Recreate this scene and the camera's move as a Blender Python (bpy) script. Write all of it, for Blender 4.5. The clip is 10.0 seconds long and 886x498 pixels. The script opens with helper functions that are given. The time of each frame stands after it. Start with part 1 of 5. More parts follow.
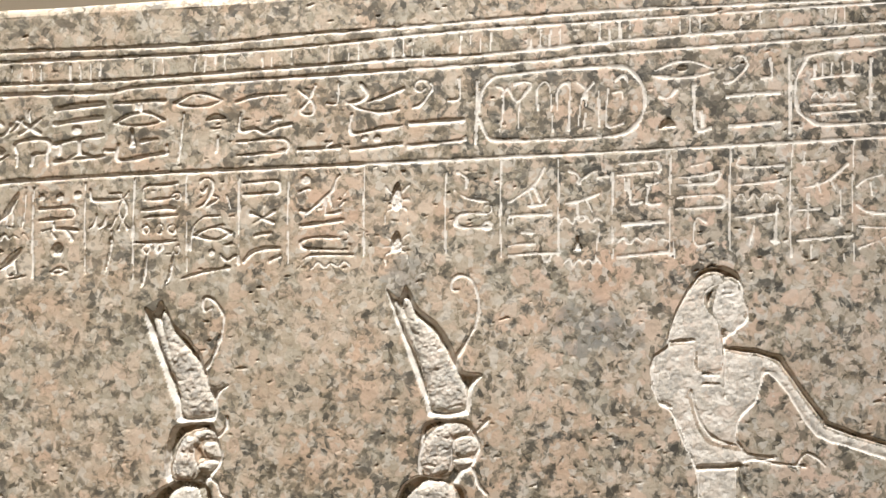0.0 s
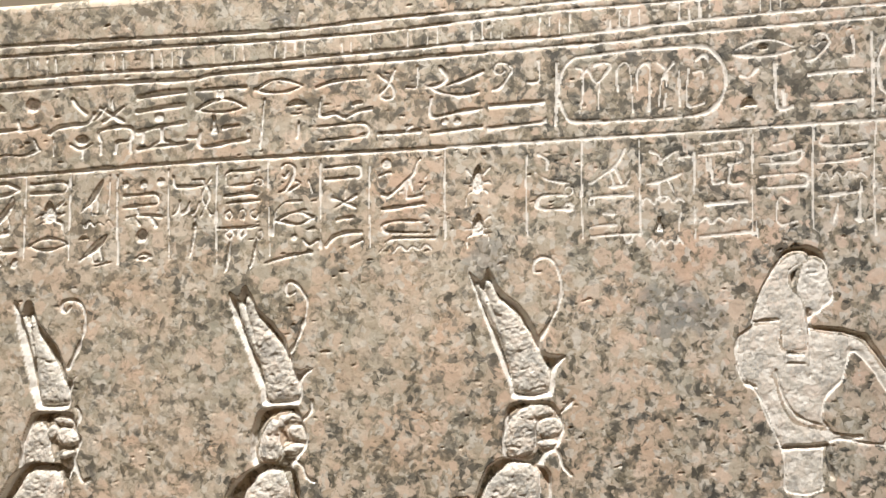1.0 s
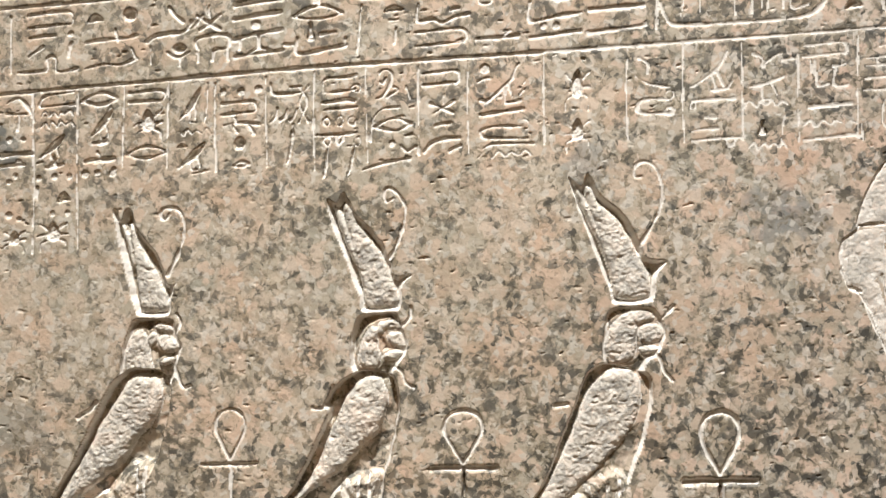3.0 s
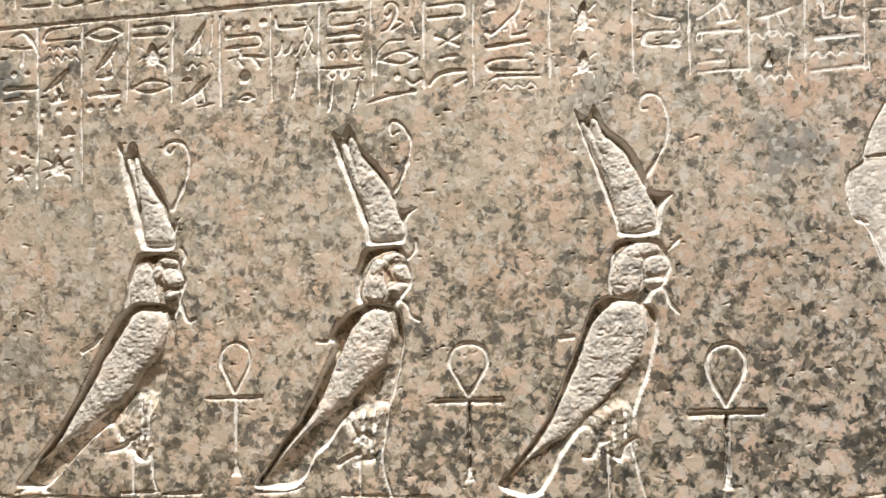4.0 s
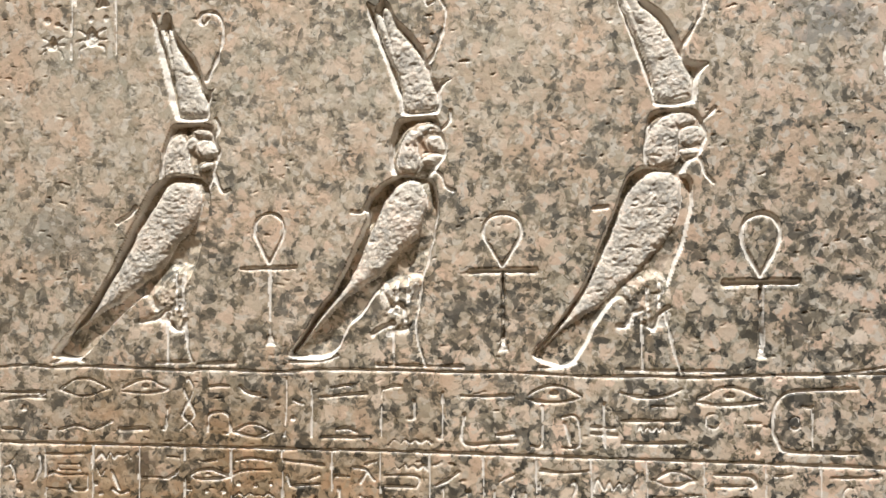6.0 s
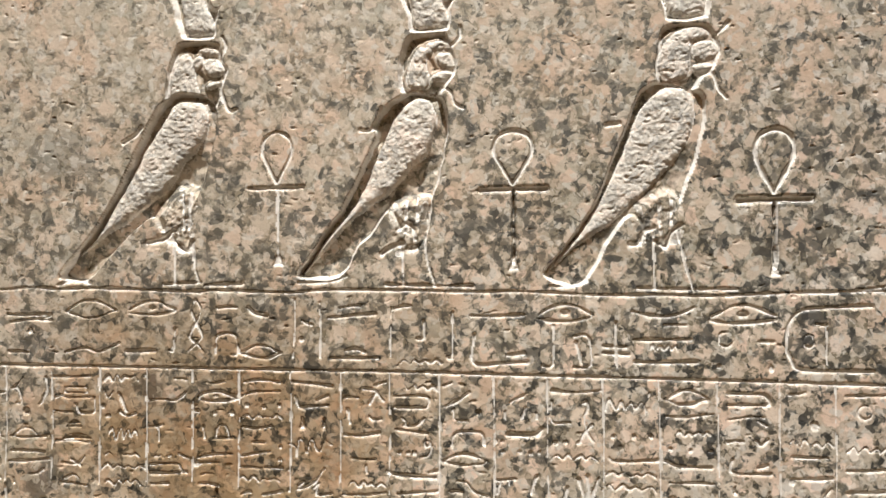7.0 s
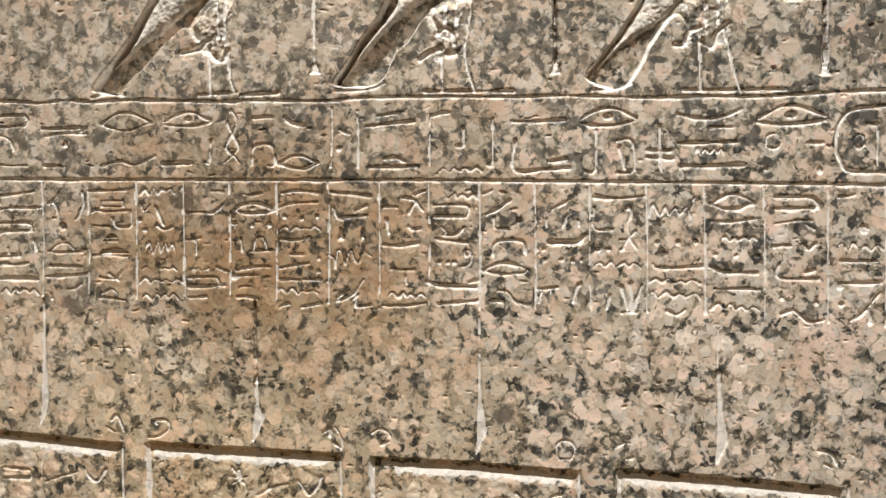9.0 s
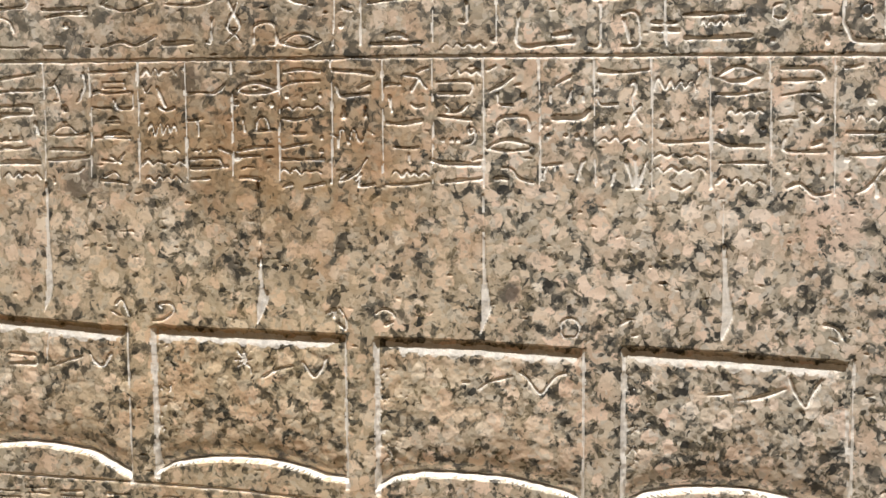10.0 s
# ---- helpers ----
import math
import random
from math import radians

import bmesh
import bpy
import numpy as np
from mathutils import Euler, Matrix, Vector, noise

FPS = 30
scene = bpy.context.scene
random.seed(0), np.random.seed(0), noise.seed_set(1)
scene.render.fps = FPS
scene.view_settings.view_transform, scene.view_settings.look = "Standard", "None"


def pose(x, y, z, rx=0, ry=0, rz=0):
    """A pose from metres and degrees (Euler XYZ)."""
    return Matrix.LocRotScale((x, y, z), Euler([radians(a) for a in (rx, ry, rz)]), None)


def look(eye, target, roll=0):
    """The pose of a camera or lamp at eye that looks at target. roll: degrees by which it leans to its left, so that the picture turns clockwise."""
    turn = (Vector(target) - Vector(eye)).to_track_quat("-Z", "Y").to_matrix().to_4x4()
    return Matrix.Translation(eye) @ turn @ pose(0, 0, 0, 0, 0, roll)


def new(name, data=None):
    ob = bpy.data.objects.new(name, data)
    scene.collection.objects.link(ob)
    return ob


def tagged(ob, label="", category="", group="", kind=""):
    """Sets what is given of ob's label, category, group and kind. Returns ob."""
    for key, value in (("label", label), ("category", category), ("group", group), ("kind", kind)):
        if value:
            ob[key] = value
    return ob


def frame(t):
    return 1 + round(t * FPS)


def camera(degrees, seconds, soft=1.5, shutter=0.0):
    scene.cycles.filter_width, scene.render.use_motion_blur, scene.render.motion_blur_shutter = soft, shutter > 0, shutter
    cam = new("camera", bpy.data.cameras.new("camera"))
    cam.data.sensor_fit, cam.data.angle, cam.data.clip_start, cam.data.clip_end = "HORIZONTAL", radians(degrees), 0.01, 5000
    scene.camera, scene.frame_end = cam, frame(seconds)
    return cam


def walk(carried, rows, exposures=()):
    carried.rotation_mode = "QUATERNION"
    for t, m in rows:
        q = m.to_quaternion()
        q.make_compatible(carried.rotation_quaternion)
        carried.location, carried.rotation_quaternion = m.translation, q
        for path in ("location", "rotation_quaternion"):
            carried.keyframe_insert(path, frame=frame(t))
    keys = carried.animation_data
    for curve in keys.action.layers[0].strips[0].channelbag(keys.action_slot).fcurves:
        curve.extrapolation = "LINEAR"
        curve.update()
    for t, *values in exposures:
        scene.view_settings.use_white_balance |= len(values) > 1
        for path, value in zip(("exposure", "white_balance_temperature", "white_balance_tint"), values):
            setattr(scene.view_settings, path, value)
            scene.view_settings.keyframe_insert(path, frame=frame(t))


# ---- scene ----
cam = camera(60.0, 10.0)
PATH = [
    (0, (0.005, -0.978, 1.687), (-0.01, 1.021, 1.751), 0.6),
    (0.5, (-0.036, -0.978, 1.678), (-0.069, 1.021, 1.728), 0.2),
    (1, (-0.082, -0.981, 1.667), (-0.132, 1.018, 1.725), -0.0),
    (1.5, (-0.132, -0.984, 1.654), (-0.203, 1.013, 1.714), -0.2),
    (2, (-0.159, -0.986, 1.64), (-0.242, 1.012, 1.693), -0.2),
    (2.5, (-0.179, -0.982, 1.604), (-0.266, 1.016, 1.641), -0.1),
    (4, (-0.196, -0.975, 1.476), (-0.286, 1.023, 1.504), -0.1),
    (4.5, (-0.202, -0.977, 1.443), (-0.295, 1.021, 1.463), -0.0),
    (5, (-0.213, -0.979, 1.409), (-0.309, 1.019, 1.423), 0.1),
    (5.5, (-0.225, -0.979, 1.371), (-0.323, 1.019, 1.376), 0.2),
    (7, (-0.245, -0.967, 1.234), (-0.349, 1.03, 1.208), 0.1),
    (7.5, (-0.247, -0.963, 1.184), (-0.358, 1.033, 1.155), -0.0),
    (8, (-0.258, -0.958, 1.129), (-0.377, 1.038, 1.082), -0.2),
    (8.5, (-0.271, -0.957, 1.074), (-0.396, 1.038, 1.021), -0.1),
    (9, (-0.282, -0.959, 1.024), (-0.414, 1.035, 0.931), -0.2),
    (9.5, (-0.293, -0.961, 0.96), (-0.425, 1.032, 0.849), -0.3),
    (10, (-0.283, -0.962, 0.893), (-0.424, 1.028, 0.755), -0.5),
]
walk(cam, [(t, look(eye, target, roll)) for t, eye, target, roll in PATH])

# ---------------------------------------------------------------- world and lamps
world = bpy.data.worlds.new("world")
scene.world = world
world.use_nodes = True
world.node_tree.nodes["Background"].inputs[0].default_value = (0.9, 0.85, 0.78, 1)
world.node_tree.nodes["Background"].inputs[1].default_value = 0.03
scene.view_settings.exposure = 0.0

KEY = (-0.25, -2.15, 7.3)       # the track spotlight that rakes down the carved side
KEY_AIM = (-0.10, 0, -0.3)
ROOM = 7.6                        # height of the gallery
KEY_WATTS = 4350
SOFT_WATTS = 7
WASH_WATTS = 260


def spot_light(eye, target, watts, degrees, blend, radius, colour):
    data = bpy.data.lights.new("spot_light", "SPOT")
    data.energy, data.spot_size, data.spot_blend, data.shadow_soft_size, data.color = watts, radians(degrees), blend, radius, colour
    ob = new("spot_light", data)
    ob.matrix_world = look(eye, target)
    return ob


def area_light(eye, target, watts, size, colour):
    data = bpy.data.lights.new("fill_glow", "AREA")
    data.shape, data.size, data.energy, data.color = "SQUARE", size, watts, colour
    ob = new("fill_glow", data)
    ob.matrix_world = look(eye, target)
    return ob


spot_light(KEY, KEY_AIM, KEY_WATTS, 37, 1.0, 0.07, (1.0, 0.965, 0.915))
# added lamps, out of view: two brighten the north wall, two warm the shadows
FILL_LAMPS = [(-1.6, 1.9), (1.6, 1.9), (-1.6, -4.0), (1.6, -4.0)]
for lx, ly in FILL_LAMPS:
    area_light((lx, ly, ROOM - 0.18), (lx, ly + 0.001, 0), WASH_WATTS if ly > 0 else SOFT_WATTS, 0.5, (1.0, 0.94, 0.86) if ly > 0 else (1.0, 0.78, 0.52))


# ---------------------------------------------------------------- materials
class Nodes:
    """A short way to write a node tree."""

    def __init__(self, name):
        self.material = bpy.data.materials.new(name)
        self.material.use_nodes = True
        self.tree = self.material.node_tree
        self.shader = self.tree.nodes["Principled BSDF"]

    def add(self, kind, sockets=None, **settings):
        n = self.tree.nodes.new(kind)
        for key, value in settings.items():
            setattr(n, key, value)
        for key, value in (sockets or {}).items():
            self.put(n.inputs[key], value)
        return n

    def put(self, socket, value):
        if isinstance(value, bpy.types.NodeSocket):
            self.tree.links.new(value, socket)
        else:
            socket.default_value = value

    def math(self, op, a, b=0.0):
        return self.add("ShaderNodeMath", {0: a, 1: b}, operation=op).outputs[0]

    def mix(self, factor, a, b, blend="MIX"):
        n = self.add("ShaderNodeMix", {0: factor}, data_type="RGBA", blend_type=blend)
        self.put(n.inputs[6], a)
        self.put(n.inputs[7], b)
        return n.outputs[2]

    def ramp(self, value, stops, ease="LINEAR"):
        n = self.add("ShaderNodeValToRGB", {0: value})
        n.color_ramp.interpolation = ease
        while len(n.color_ramp.elements) < len(stops):
            n.color_ramp.elements.new(0.5)
        for e, (at, c) in zip(n.color_ramp.elements, stops):
            e.position, e.color = at, (*c, 1) if len(c) == 3 else c
        return n.outputs[0]

    def noise(self, where, scale, detail=2.0, rough=0.5):
        return self.add("ShaderNodeTexNoise", {"Vector": where, "Scale": scale, "Detail": detail, "Roughness": rough})


def grey(v):
    return (v, v, v)


def granite(name, bruise, rough, relief):
    """Red granite. bruise: how far the chisel has whitened the crystals."""
    n = Nodes(name)
    place = n.add("ShaderNodeNewGeometry").outputs["Position"]

    def shifted(where, scale, amount):
        w = n.noise(where, scale, 2, 0.5).outputs["Color"]
        w = n.add("ShaderNodeVectorMath", {0: w, 1: (0.5, 0.5, 0.5)}, operation="SUBTRACT").outputs[0]
        w = n.add("ShaderNodeVectorMath", {0: w, "Scale": amount}, operation="SCALE").outputs[0]
        return n.add("ShaderNodeVectorMath", {0: where, 1: w}, operation="ADD").outputs[0]

    bent = shifted(shifted(place, 30, 0.013), 120, 0.0045)

    def cells(scale, channel=0):
        v = n.add("ShaderNodeTexVoronoi", {"Vector": bent, "Scale": scale}, feature="F1")
        return n.add("ShaderNodeSeparateColor", {0: v.outputs["Color"]}).outputs[channel]

    far = n.add("ShaderNodeVectorMath", {0: place, 1: (2.3, 0.4, 5.1)}, operation="ADD").outputs[0]
    zone = n.noise(far, 1.7, 2).outputs[0]
    patch = n.noise(far, 9.0, 3).outputs[0]
    cluster = n.noise(bent, 38, 3, 0.55).outputs[0]
    x = n.add("ShaderNodeSeparateXYZ", {0: place}).outputs[0]
    z = n.add("ShaderNodeSeparateXYZ", {0: place}).outputs[2]
    pinkness = n.add("ShaderNodeMapRange", {0: n.math("ADD", n.math("SUBTRACT", x, n.math("MULTIPLY", n.math("SUBTRACT", z, 1.3), 0.55)), n.math("MULTIPLY", n.math("SUBTRACT", zone, 0.5), 1.6)), 1: -0.9, 2: 0.5}).outputs[0]
    # a coarser, paler bed low in the block
    low = n.ramp(n.math("ADD", n.math("MULTIPLY", z, 0.5), n.math("MULTIPLY", n.math("SUBTRACT", patch, 0.5), 0.06)), [(0.44, grey(1.0)), (0.52, grey(0.6)), (0.62, grey(0.25)), (0.75, grey(0.0))])
    # the mass between the large crystals: small grains of buff, tan, olive and brown
    grains = n.ramp(cells(118), [(0.0, (0.22, 0.215, 0.18)), (0.2, (0.33, 0.275, 0.205)), (0.42, (0.45, 0.405, 0.33)), (0.62, (0.51, 0.425, 0.335)), (0.8, (0.58, 0.53, 0.455)), (1.0, (0.72, 0.68, 0.61))])
    coarse = n.ramp(cells(72, 2), [(0.0, (0.36, 0.345, 0.285)), (0.4, (0.50, 0.445, 0.36)), (0.7, (0.57, 0.485, 0.39)), (1.0, (0.63, 0.585, 0.51))])
    base = n.mix(0.55, grains, coarse)
    # drifts of greenish grey and of pink, a hand wide and less
    drift = n.noise(far, 11, 3, 0.6).outputs[0]
    base = n.mix(n.ramp(drift, [(0.32, grey(0.55)), (0.47, grey(0))]), base, (0.345, 0.355, 0.31, 1))
    base = n.mix(n.ramp(drift, [(0.53, grey(0)), (0.68, grey(0.4))]), base, (0.63, 0.46, 0.36, 1))
    # large rounded feldspars: greyish tan towards one end of the block, salmon towards the other, each with its own tint
    large = n.add("ShaderNodeTexVoronoi", {"Vector": bent, "Scale": 47.0}, feature="F1")
    own = n.add("ShaderNodeSeparateColor", {0: large.outputs["Color"]})
    tan = n.ramp(own.outputs[0], [(0.0, (0.40, 0.375, 0.31)), (0.35, (0.52, 0.455, 0.37)), (0.65, (0.575, 0.47, 0.375)), (1.0, (0.60, 0.55, 0.475))])
    pink = n.ramp(own.outputs[0], [(0.0, (0.46, 0.40, 0.32)), (0.3, (0.60, 0.475, 0.38)), (0.65, (0.685, 0.495, 0.39)), (1.0, (0.69, 0.61, 0.53))])
    buff = n.ramp(own.outputs[0], [(0.0, (0.66, 0.59, 0.49)), (0.3, (0.81, 0.70, 0.58)), (0.65, (0.88, 0.71, 0.595)), (1.0, (0.88, 0.82, 0.73))])
    body = n.mix(n.math("MULTIPLY", low, 0.85), n.mix(pinkness, tan, pink), buff)
    reach = n.math("ADD", large.outputs["Distance"], n.math("MULTIPLY", n.math("SUBTRACT", own.outputs[1], 0.5), 0.34))
    reach = n.math("ADD", reach, n.math("MULTIPLY", n.math("SUBTRACT", n.noise(place, 85, 2, 0.55).outputs[0], 0.5), 0.75))
    crystal = n.ramp(reach, [(0.42, grey(1)), (0.50, grey(0))])
    crystal = n.math("MULTIPLY", crystal, n.math("ADD", 0.72, n.math("MULTIPLY", low, 0.2)))
    base = n.mix(n.math("MULTIPLY", low, 0.28), base, (0.70, 0.62, 0.52, 1))
    base = n.mix(crystal, base, body)
    # brown joints round the large crystals
    seam = n.ramp(reach, [(0.40, grey(0)), (0.47, grey(0.38)), (0.60, grey(0))])
    base = n.mix(seam, base, (0.34, 0.28, 0.205, 1))
    # rusty blushes
    base = n.mix(n.ramp(n.noise(bent, 15, 2).outputs[0], [(0.51, grey(0)), (0.65, grey(0.55))]), base, (0.575, 0.415, 0.305, 1))
    # single inclusions in the block: place, size, colour, strength
    for spot, size, colour, strength in INCLUSIONS:
        off = n.add("ShaderNodeVectorMath", {0: bent, 1: spot}, operation="SUBTRACT").outputs[0]
        off = n.add("ShaderNodeVectorMath", {0: off}, operation="LENGTH").outputs["Value"]
        off = n.math("ADD", n.math("DIVIDE", off, size), n.math("MULTIPLY", n.math("SUBTRACT", cluster, 0.5), 3.4))
        base = n.mix(n.ramp(off, [(0.55, grey(strength)), (1.0, grey(0))]), base, (*colour, 1))
    # quartz
    base = n.mix(n.ramp(cells(130, 2), [(0.80, grey(0)), (0.86, grey(0.7))]), base, (0.60, 0.575, 0.525, 1))
    # greenish grey and black mica, in ragged clumps between the feldspars
    flakes = n.math("ADD", n.math("MULTIPLY", cells(105), 0.30), n.math("MULTIPLY", cells(210, 2), 0.22))
    mica = n.math("ADD", flakes, n.math("ADD", n.math("MULTIPLY", cluster, 0.62), n.math("MULTIPLY", n.math("SUBTRACT", patch, 0.5), 0.30)))
    mica = n.math("ADD", mica, n.math("MULTIPLY", n.math("SUBTRACT", n.math("MINIMUM", reach, 0.62), 0.45), 0.45))
    mica = n.math("ADD", mica, n.math("MULTIPLY", n.math("SUBTRACT", zone, 0.5), 0.1))
    bed = n.ramp(n.math("MULTIPLY", z, 0.5), [(0.30, grey(0.48)), (0.38, grey(0.42)), (0.47, grey(0.36)), (0.51, grey(0.64)), (0.60, grey(0.86)), (0.66, grey(0.78)), (0.76, grey(0.30)), (0.86, grey(0.46)), (0.95, grey(0.70))])
    mica = n.math("ADD", mica, n.math("MULTIPLY", n.math("SUBTRACT", bed, 0.5), 0.2))
    mica = n.math("ADD", mica, n.math("MULTIPLY", n.math("ADD", x, 0.35), 0.03))
    strength = n.math("ADD", n.math("ADD", 0.56, n.math("MULTIPLY", low, 0.30)), n.add("ShaderNodeMapRange", {0: n.math("SUBTRACT", x, n.math("MULTIPLY", n.math("SUBTRACT", z, 1.3), 0.5)), 1: -0.8, 2: 0.2, 3: -0.06, 4: 0.14}).outputs[0])
    strength = n.math("MULTIPLY", strength, n.ramp(cells(95, 1), [(0.0, grey(0.55)), (1.0, grey(1.15))]))
    # a brown halo round the mica
    base = n.mix(n.ramp(mica, [(0.57, grey(0)), (0.67, grey(0.42))]), base, (0.34, 0.285, 0.205, 1))
    dull = n.mix(n.ramp(n.noise(far, 30, 1).outputs[0], [(0.42, grey(0)), (0.58, grey(1))]), (0.185, 0.16, 0.11, 1), (0.138, 0.14, 0.127, 1))
    base = n.mix(n.math("MULTIPLY", n.ramp(mica, [(0.645, grey(0)), (0.675, grey(1.0))]), strength), base, dull)
    base = n.mix(n.math("MULTIPLY", n.ramp(mica, [(0.725, grey(0)), (0.775, grey(1.0))]), strength), base, (0.036, 0.036, 0.034, 1))
    # small black specks
    base = n.mix(n.ramp(n.math("ADD", n.math("MULTIPLY", cells(260, 1), 0.6), n.math("MULTIPLY", cluster, 0.55)), [(0.76, grey(0)), (0.82, grey(0.32))]), base, (0.085, 0.08, 0.07, 1))
    # the stone is cooler and greyer towards the head end
    cool = n.add("ShaderNodeMapRange", {0: n.math("ADD", x, n.math("MULTIPLY", n.math("SUBTRACT", patch, 0.5), 0.6)), 1: -0.15, 2: 0.5}).outputs[0]
    base = n.mix(cool, base, n.mix(1.0, base, (0.935, 0.965, 1.02, 1), "MULTIPLY"))
    fine = n.noise(place, 420, 3, 0.65).outputs[0]
    base = n.mix(1.0, base, n.ramp(fine, [(0.3, grey(0.95)), (0.7, grey(1.05))]), "MULTIPLY")
    cloud = n.noise(far, 3.3, 3).outputs[0]
    base = n.mix(1.0, base, n.ramp(cloud, [(0.3, (0.92, 0.92, 0.90)), (0.7, (1.06, 1.04, 1.02))]), "MULTIPLY")
    # iron stains on the lower text and, yellower, low down towards the foot end
    for centre, squash, extent, tint in (((-0.56, 0.0, 0.985), (0.9, 1.0, 1.5), 0.34, (0.58, 0.47, 0.34, 1)), ((-0.66, 0.0, 0.66), (0.75, 1.0, 0.9), 0.40, (0.94, 0.86, 0.70, 1))):
        away = n.add("ShaderNodeVectorMath", {0: bent, 1: centre}, operation="SUBTRACT").outputs[0]
        away = n.add("ShaderNodeVectorMath", {0: away, 1: squash}, operation="MULTIPLY").outputs[0]
        away = n.add("ShaderNodeVectorMath", {0: away}, operation="LENGTH").outputs["Value"]
        stain = n.ramp(n.math("ADD", away, n.math("MULTIPLY", n.math("SUBTRACT", n.math("ADD", n.math("MULTIPLY", patch, 0.55), n.math("MULTIPLY", cluster, 0.45)), 0.5), 0.75)), [(0.05, grey(0.85)), (extent, grey(0))])
        base = n.mix(stain, base, n.mix(1.0, base, tint, "MULTIPLY"))
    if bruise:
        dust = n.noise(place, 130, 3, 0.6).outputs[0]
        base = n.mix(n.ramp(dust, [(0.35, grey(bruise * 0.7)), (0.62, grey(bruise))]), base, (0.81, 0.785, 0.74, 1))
    n.put(n.shader.inputs["Base Color"], base)
    n.put(n.shader.inputs["Roughness"], n.math("ADD", rough, n.math("MULTIPLY", fine, 0.2)))
    n.put(n.shader.inputs["Specular IOR Level"], 0.4)
    grain = n.math("ADD", n.math("MULTIPLY", n.noise(place, 170, 4, 0.65).outputs[0], 1.0), n.math("MULTIPLY", n.noise(place, 55, 2).outputs[0], 1.7))
    bump = n.add("ShaderNodeBump", {"Strength": 1.0, "Distance": relief, "Height": grain})
    n.put(n.shader.inputs["Normal"], bump.outputs[0])
    return n.material


INCLUSIONS = [
    ((-0.823, 0.0, 1.710), 0.036, (0.1, 0.12, 0.125), 0.8),
    ((-0.051, 0.0, 1.681), 0.037, (0.3, 0.325, 0.32), 0.6),
    ((0.176, 0.0, 1.622), 0.04, (0.20, 0.215, 0.215), 0.6),
    ((-0.815, 0.0, 0.921), 0.032, (0.1, 0.11, 0.11), 0.75),
    ((-0.793, 0.0, 1.336), 0.045, (0.24, 0.245, 0.22), 0.6),
    ((0.135, 0.0, 0.856), 0.05, (0.78, 0.60, 0.50), 0.55),
    ((0.204, 0.0, 1.686), 0.036, (0.54, 0.39, 0.3), 0.5),
    ((0.215, 0.0, 1.615), 0.03, (0.22, 0.235, 0.235), 0.6),
    ((-0.314, 0.0, 1.990), 0.019, (0.15, 0.16, 0.16), 0.8),
    ((-0.143, 0.0, 1.761), 0.044, (0.54, 0.39, 0.3), 0.5),
    ((-0.674, 0.0, 1.045), 0.022, (0.06, 0.06, 0.06), 0.7),
    ((-0.269, 0.0, 0.770), 0.016, (0.05, 0.05, 0.053), 0.8),
    ((-0.104, 0.0, 1.539), 0.050, (0.61, 0.43, 0.315), 0.4),
    ((-0.160, 0.0, 1.456), 0.045, (0.61, 0.43, 0.315), 0.4),
    ((0.116, 0.0, 1.645), 0.028, (0.61, 0.43, 0.315), 0.4),
    ((0.212, 0.0, 1.685), 0.028, (0.61, 0.43, 0.315), 0.4),
    ((0.144, 0.0, 1.488), 0.045, (0.61, 0.43, 0.315), 0.4),
    ((0.062, 0.0, 1.441), 0.045, (0.61, 0.43, 0.315), 0.4),
]
POLISHED = granite("dressed_granite", 0.0, 0.45, 0.0004)
CHISELLED = granite("chiselled_granite", 0.92, 0.62, 0.0009)
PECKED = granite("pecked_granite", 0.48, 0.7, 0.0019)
RUBBED = granite("rubbed_granite", 0.58, 0.6, 0.0008)


def plain(name, colour, rough, scale, spread, metal=0.0):
    n = Nodes(name)
    place = n.add("ShaderNodeNewGeometry").outputs["Position"]
    a = n.noise(place, scale, 4, 0.6).outputs[0]
    b = n.noise(place, scale * 14, 3, 0.6).outputs[0]
    tone = n.ramp(n.math("ADD", n.math("MULTIPLY", a, 0.6), n.math("MULTIPLY", b, 0.4)), [(0.3, grey(1 - spread)), (0.7, grey(1 + spread))])
    n.put(n.shader.inputs["Base Color"], n.mix(1.0, (*colour, 1), tone, "MULTIPLY"))
    n.put(n.shader.inputs["Roughness"], rough)
    n.put(n.shader.inputs["Metallic"], metal)
    n.put(n.shader.inputs["Normal"], n.add("ShaderNodeBump", {"Strength": 0.3, "Distance": 0.002, "Height": b}).outputs[0])
    return n.material


TAUPE = plain("taupe_wall_paint", (0.24, 0.17, 0.105), 0.85, 2.0, 0.05)
PLASTER = plain("beige_plaster", (0.60, 0.54, 0.44), 0.85, 2.0, 0.04)
CEILING = plain("grey_ceiling_paint", (0.20, 0.19, 0.18), 0.9, 2.0, 0.03)
STONE_FLOOR = plain("stone_floor", (0.15, 0.11, 0.065), 0.5, 3.0, 0.12)
PLINTH = plain("grey_plinth_stone", (0.28, 0.27, 0.25), 0.7, 4.0, 0.10)
BLACK_METAL = plain("black_metal", (0.03, 0.03, 0.03), 0.45, 8.0, 0.1)
glow = Nodes("lamp_glass")
glow.put(glow.shader.inputs["Base Color"], (0.9, 0.9, 0.9, 1))
glow.put(glow.shader.inputs["Emission Color"], (1.0, 0.94, 0.86, 1))
glow.put(glow.shader.inputs["Emission Strength"], 6.0)
LAMP_GLASS = glow.material


# ---------------------------------------------------------------- mesh helpers
def part(name, bm, material, parent=None, label=""):
    me = bpy.data.meshes.new(name)
    bm.to_mesh(me)
    bm.free()
    me.materials.append(material)
    ob = new(name, me)
    ob.parent = parent
    return tagged(ob, label)


